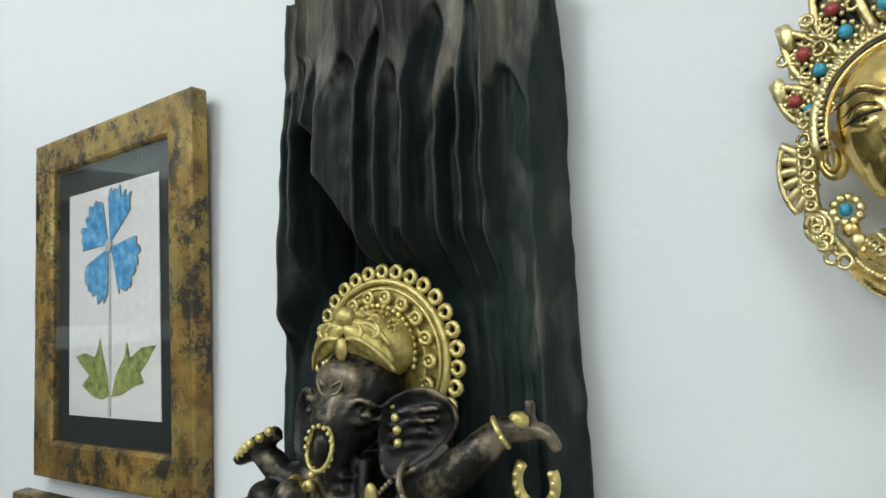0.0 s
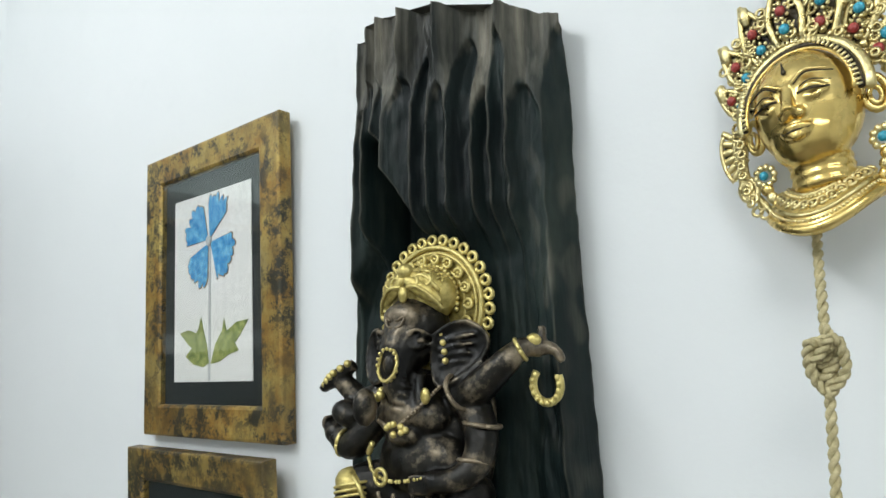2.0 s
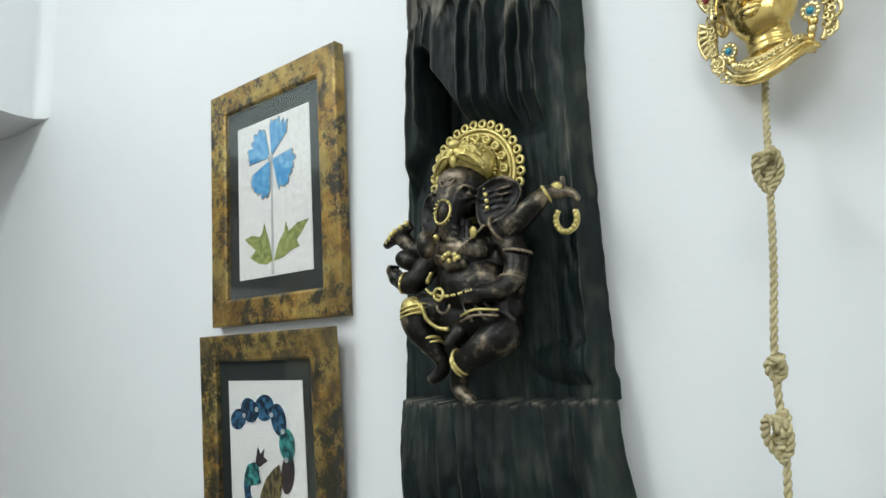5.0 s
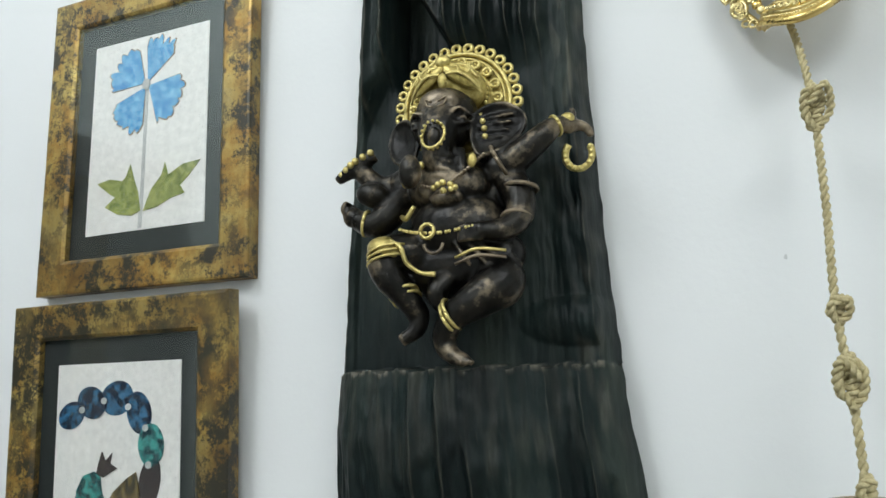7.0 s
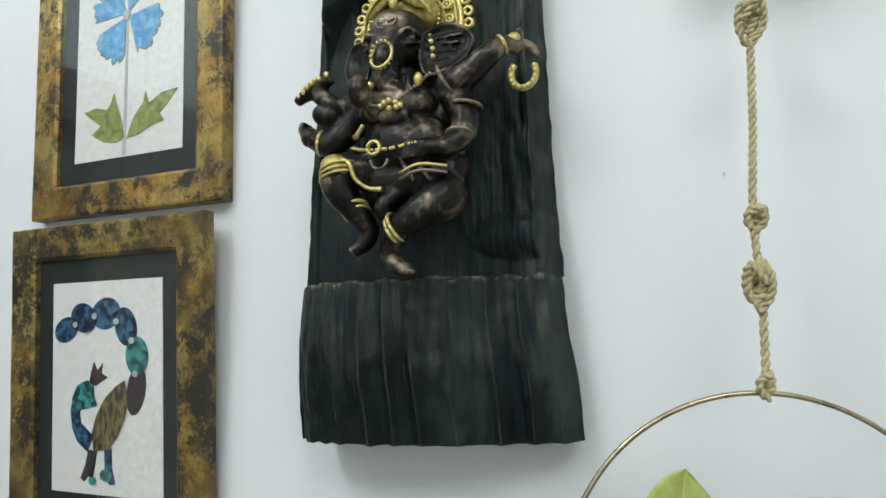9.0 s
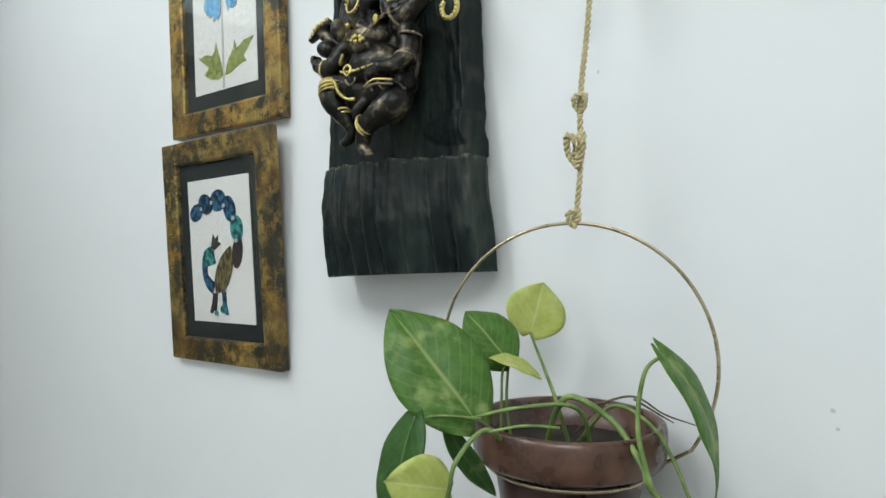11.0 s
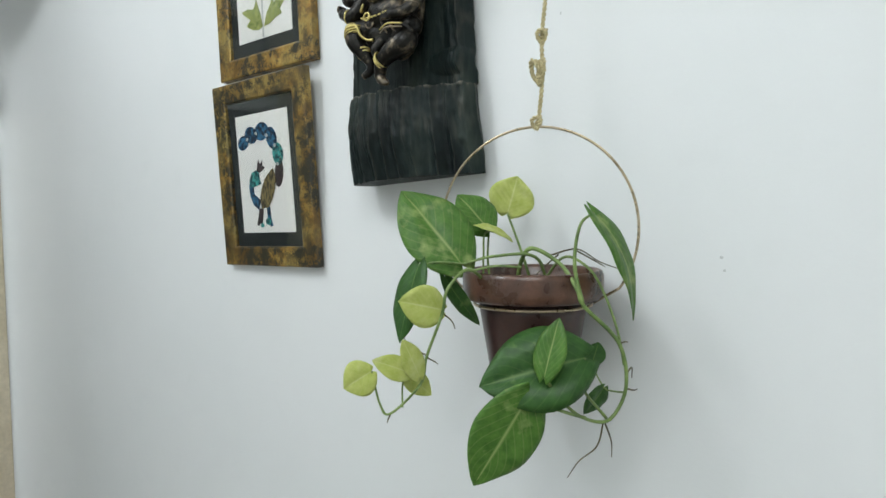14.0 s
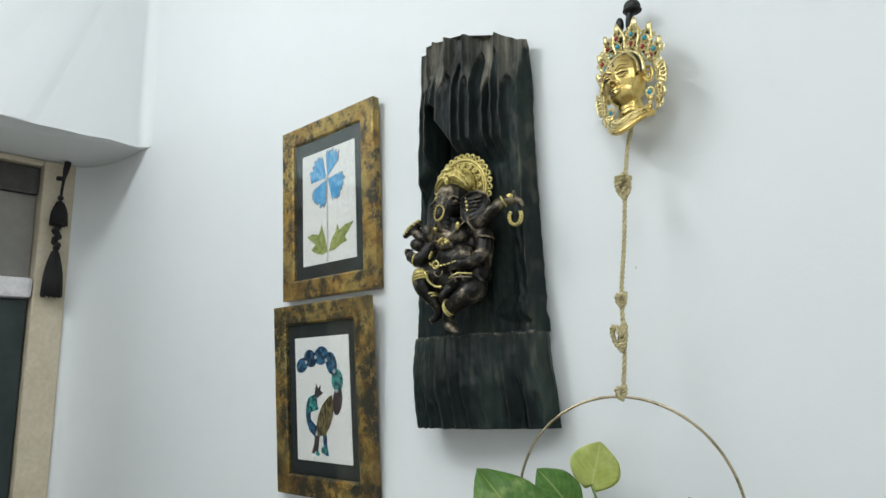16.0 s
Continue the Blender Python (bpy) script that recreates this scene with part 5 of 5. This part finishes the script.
def mask_ornament(begin, stones):
    """Slots: 0 polished, 1 cast, 4 dark; stones are gathered as (place, radius, material)."""
    bm = begin("collar", "crescent collar with scrollwork")
    # broad collar, rising at both ends, with a rolled lip and scrollwork between beaded edges
    def collar(R, z, a, lift=0.0):
        return Vector((-0.003 + R * 0.80 * math.cos(a), 0.014 + R * (1.08 - 5.0 * (R - 0.019)) * math.sin(a) - lift, z + 0.017 * (R / 0.04) * math.cos(a) ** 2))
    prof = ((0.019, -0.049), (0.024, -0.0515), (0.030, -0.056), (0.037, -0.063), (0.042, -0.0705), (0.0425, -0.0745), (0.039, -0.077), (0.030, -0.070), (0.018, -0.058))
    rows = [[bm.verts.new(collar(R, z, radians(-180 + 180 * k / 40))) for R, z in prof] for k in range(41)]
    for p, q in zip(rows, rows[1:]):
        for m in range(len(prof)):
            f = bm.faces.new((p[m], p[(m + 1) % len(prof)], q[(m + 1) % len(prof)], q[m]))
            f.material_index, f.smooth = 0, True
    bm.faces.new(rows[0]), bm.faces.new(rows[-1])
    for R, z, r, slot in ((0.0205, -0.0495, 0.0022, 0), (0.0255, -0.0525, 0.0016, 1), (0.0385, -0.065, 0.0014, 1), (0.0425, -0.0735, 0.0028, 0)):
        tube(bm, [(*collar(R, z, radians(-180 + 180 * k / 40)), r) for k in range(41)], 8, 1, slot)
    for k in range(15):
        a = radians(-172 + 164 * k / 14)
        c = collar(0.0325, -0.0585, a, 0.0008)
        ring(bm, c, (0.5 * math.cos(a), -1, 0.8), 0.0028, 0.0011, 1, 0, 300, seg=10)
        ball(bm, c, 0.0013, 1, seg=6)
    for k in range(46):
        ball(bm, collar(0.0405, -0.0685, radians(-178 + 176 * k / 45), 0.0006), 0.0011, 1, seg=6)
    for k in range(30):
        ball(bm, collar(0.0275, -0.0542, radians(-175 + 170 * k / 29), 0.0006), 0.0012, 1, seg=6)
    bm = begin("hair_band", "ridged band over the brow")
    # hair band over the brow with a toothed fringe below it
    for R, y, r, slot in ((0.0318, -0.0135, 0.0011, 0), (0.0345, -0.0105, 0.0018, 4), (0.0378, -0.007, 0.0034, 1)):
        ring(bm, (0, y, 0.002), (0, -1, 0.25), R, r, slot, -8, 188, 50, 1.08)
    for k in range(44):
        a = radians(-5 + 190 * k / 43)
        e, u = Vector((math.cos(a), 0, 1.08 * math.sin(a))), Vector((0, 0, 0.002))
        tube(bm, [(*(u + e * 0.0322 + Vector((0, -0.0142 - 0.004 * math.sin(a), 0))), 0.0010), (*(u + e * 0.0352 + Vector((0, -0.0128 - 0.004 * math.sin(a), 0))), 0.0008)], 5, 1, 1)
    bm = begin("crown", "pierced cast crown of pointed leaves")
    # crown leaves with stones, filigree between
    for k, (ang, h, w) in enumerate(((90, 0.044, 0.010), (66, 0.046, 0.009), (114, 0.046, 0.009), (42, 0.041, 0.008), (138, 0.041, 0.008), (18, 0.032, 0.007), (162, 0.032, 0.007))):
        a = radians(ang)
        d = Vector((math.cos(a) * 0.62, 0, 0.55 + 0.45 * math.sin(a))).normalized()
        b = Vector((0.040 * math.cos(a), 0.002 + 0.016 * abs(math.cos(a)), 0.004 + 0.040 * math.sin(a)))
        s = Vector((d.z, 0, -d.x))
        ball(bm, b + d * h * 0.40 + Vector((0, 0.003, 0)), (w * 1.05, 0.0022, h * 0.42), 4, (0, math.degrees(math.atan2(d.x, d.z)), 0), 14)
        tube(bm, [(*(b - s * w * 0.7), 0.0022), (*(b + d * h * 0.45 - s * w), 0.0024), (*(b + d * h), 0.0014)], 7, 5, 1)
        tube(bm, [(*(b + s * w * 0.7), 0.0022), (*(b + d * h * 0.45 + s * w), 0.0024), (*(b + d * h), 0.0014)], 7, 5, 1)
        ball(bm, b + d * h * 0.82, (0.0042, 0.004, 0.0075), 1, seg=8)
        for j, (f, slot) in enumerate(((0.18, 3 if k % 2 else 2), (0.46, 2 if k % 2 else 3))):
            c = b + d * h * f + Vector((0, -0.006, 0))
            stones.append((c, 0.0033, slot))
            for i in range(8):
                t = 2 * math.pi * i / 8
                ball(bm, c + Vector((0.0047 * math.cos(t), 0.0012, 0.0047 * math.sin(t))), 0.0014, 1, seg=6)
        for j in range(20):
            q = b + d * h * random.uniform(-0.05, 0.70) + s * w * random.uniform(-1.5, 1.5)
            ring(bm, q + Vector((0, random.uniform(-0.003, 0.003), 0)), (random.uniform(-0.3, 0.3), -1, 0.2), random.uniform(0.0022, 0.0036), 0.0011, 1, seg=9)
    for k in range(30):
        a = radians(-4 + 188 * k / 29)
        R = 0.0425 + 0.003 * (k % 2)
        ball(bm, (R * math.cos(a), 0.004 + 0.012 * abs(math.cos(a)), 0.003 + R * 1.02 * math.sin(a)), 0.0030, 1, seg=7)
    for s in (-1, 1):
        bm = begin("side_ornament", "ear, flower earring, scrolls and striped fan")
        # ear, earring, scrolls and fan
        ring(bm, (s * 0.0355, 0.006, -0.004), (s * 0.5, -1, 0), 0.0062, 0.0022, 0, seg=18, squash=1.6)
        ring(bm, (s * 0.0360, 0.004, -0.006), (s * 0.5, -1, 0), 0.003, 0.0016, 0, seg=14, squash=1.6)
        c = Vector((s * 0.0345, 0.003, -0.030))
        stones.append((c, 0.0030, 2))
        for i in range(10):
            t = 2 * math.pi * i / 10
            ball(bm, c + Vector((0.0058 * math.cos(t), 0.002, 0.0058 * math.sin(t))), (0.0024, 0.002, 0.0024), 1, seg=7)
        for j in range(4):
            ball(bm, c + Vector((-s * 0.002 * j, 0.001, -0.009 - 0.0055 * j)), (0.0042 - 0.0004 * j, 0.003, 0.004), 0 if j % 2 == 0 else 1, seg=9)
        tube(bm, [(s * 0.044, 0.012, 0.012, 0.003), (s * 0.046, 0.013, -0.004, 0.003), (s * 0.049, 0.012, -0.018, 0.003), (s * 0.0475, 0.012, -0.034, 0.0028), (s * 0.041, 0.012, -0.046, 0.0026), (s * 0.036, 0.012, -0.054, 0.0025)], 8, 5, 1)
        ring(bm, (s * 0.0485, 0.011, -0.034), (0, -1, 0), 0.0058, 0.0020, 1, seg=18, squash=1.2)
        for j in range(26):
            h = j / 25
            q = Vector((s * (0.0425 + 0.006 * math.sin(math.pi * h) + random.uniform(-0.003, 0.003)), random.uniform(0.006, 0.011), 0.018 - 0.070 * h))
            ring(bm, q, (random.uniform(-0.3, 0.3), -1, 0.2), random.uniform(0.0020, 0.0034), 0.0012, 1, seg=9)
        ball(bm, (s * 0.0535, 0.0140, -0.007), (0.0085, 0.0020, 0.0105), 4, (0, s * 10, 0), 14)
        for j in range(6):
            a = radians(40 - 17 * j)
            e = Vector((s * math.cos(a), 0, math.sin(a)))
            o = Vector((s * 0.046, 0.013, -0.002 - 0.0022 * j))
            tube(bm, [(*o, 0.0020), (*(o + e * 0.008 + Vector((0, -0.002, 0))), 0.0025), (*(o + e * 0.016 + Vector((0, -0.002, 0))), 0.0024)], 7, 4, 1)
        for r in (0.006, 0.0155):
            tube(bm, [(*(Vector((s * 0.046, 0.0095, -0.004 - 0.0022 * j)) + Vector((s * math.cos(radians(40 - 17 * j)), 0, math.sin(radians(40 - 17 * j)))) * r), 0.0016) for j in range(6)], 6, 4, 1)
    bm = begin("engraving", "blackened engraved lines of the face")
    for k in range(3):
        ball(bm, (0, -0.0255, 0.019 + 0.0022 * k), (0.0016 - 0.0005 * k, 0.001, 0.0018), 4, seg=6)
    for s in (-1, 1):
        tube(bm, [(s * 0.006, -0.0300, 0.0026, 0.0007), (s * 0.013, -0.0302, 0.0028, 0.0009), (s * 0.022, -0.0240, 0.0014, 0.0005)], 5, 4, 4)
        tube(bm, [(s * 0.005, -0.0300, 0.0085, 0.0005), (s * 0.013, -0.0295, 0.0128, 0.0006), (s * 0.025, -0.0215, 0.0100, 0.0004)], 5, 4, 4)
        tube(bm, [(s * 0.0075, -0.0295, 0.0058, 0.0004), (s * 0.014, -0.0290, 0.0078, 0.0005), (s * 0.023, -0.0225, 0.0052, 0.0003)], 5, 4, 4)
    tube(bm, [(-0.008, -0.0280, -0.0175, 0.0004), (0, -0.0318, -0.0178, 0.0007), (0.008, -0.0280, -0.0175, 0.0004)], 5, 4, 4)


MASK_AT = pose(-0.074, 0.346, 1.9150, 1, -6, -15) @ Matrix.Diagonal((0.95, 0.74, 0.99, 1))


def mask():
    t = thing("brass_mask", MASK_AT, "polished brass deity mask with a crown of turquoise and coral stones", "mask")
    mats = [BRASS, BRASS_CAST, TURQ, CORAL, BRASS_DARK]
    bm = bmesh.new()
    bm.from_mesh(remeshed(mask_face, 0.0011))
    for f in bm.faces:
        f.material_index, f.smooth = 0, True
    part("face", bm, mats, t, "smooth polished brass face")
    pieces, stones = [], []

    def begin(name, label):
        pieces.append((name, label, bmesh.new()))
        return pieces[-1][2]
    mask_ornament(begin, stones)
    for name, label, bm in pieces:
        part(name, bm, mats, t, label)
    for c, r, slot in stones:
        bm = bmesh.new()
        ball(bm, c, r, 0, None, 10)
        part("stone", bm, mats[slot], t, "turquoise bead" if slot == 2 else "coral bead")


mask()


def hook():
    t = thing("wall_hook", (-0.072, WALL_Y, 2.02), "dark iron wall hook with a ball end above the mask", "hook")
    bm = bmesh.new()
    tube(bm, [(0, 0, -0.03, 0.004), (0, -0.018, -0.032, 0.004), (0, -0.026, -0.015, 0.0045), (0.004, -0.026, 0.004, 0.005)], 10, 6)
    part("shank", bm, IRON, t)
    bm = bmesh.new()
    ball(bm, (0.006, -0.026, 0.008), (0.0115, 0.0115, 0.010), seg=18)
    ring(bm, (0.006, -0.026, 0.003), (0, 0, 1), 0.011, 0.0018)
    part("ball_end", bm, IRON, t, "black ball with a ridge")
    bm = bmesh.new()
    ball(bm, (-0.016, -0.020, -0.008), (0.006, 0.005, 0.011), seg=14)
    part("side_knob", bm, IRON, t)


hook()
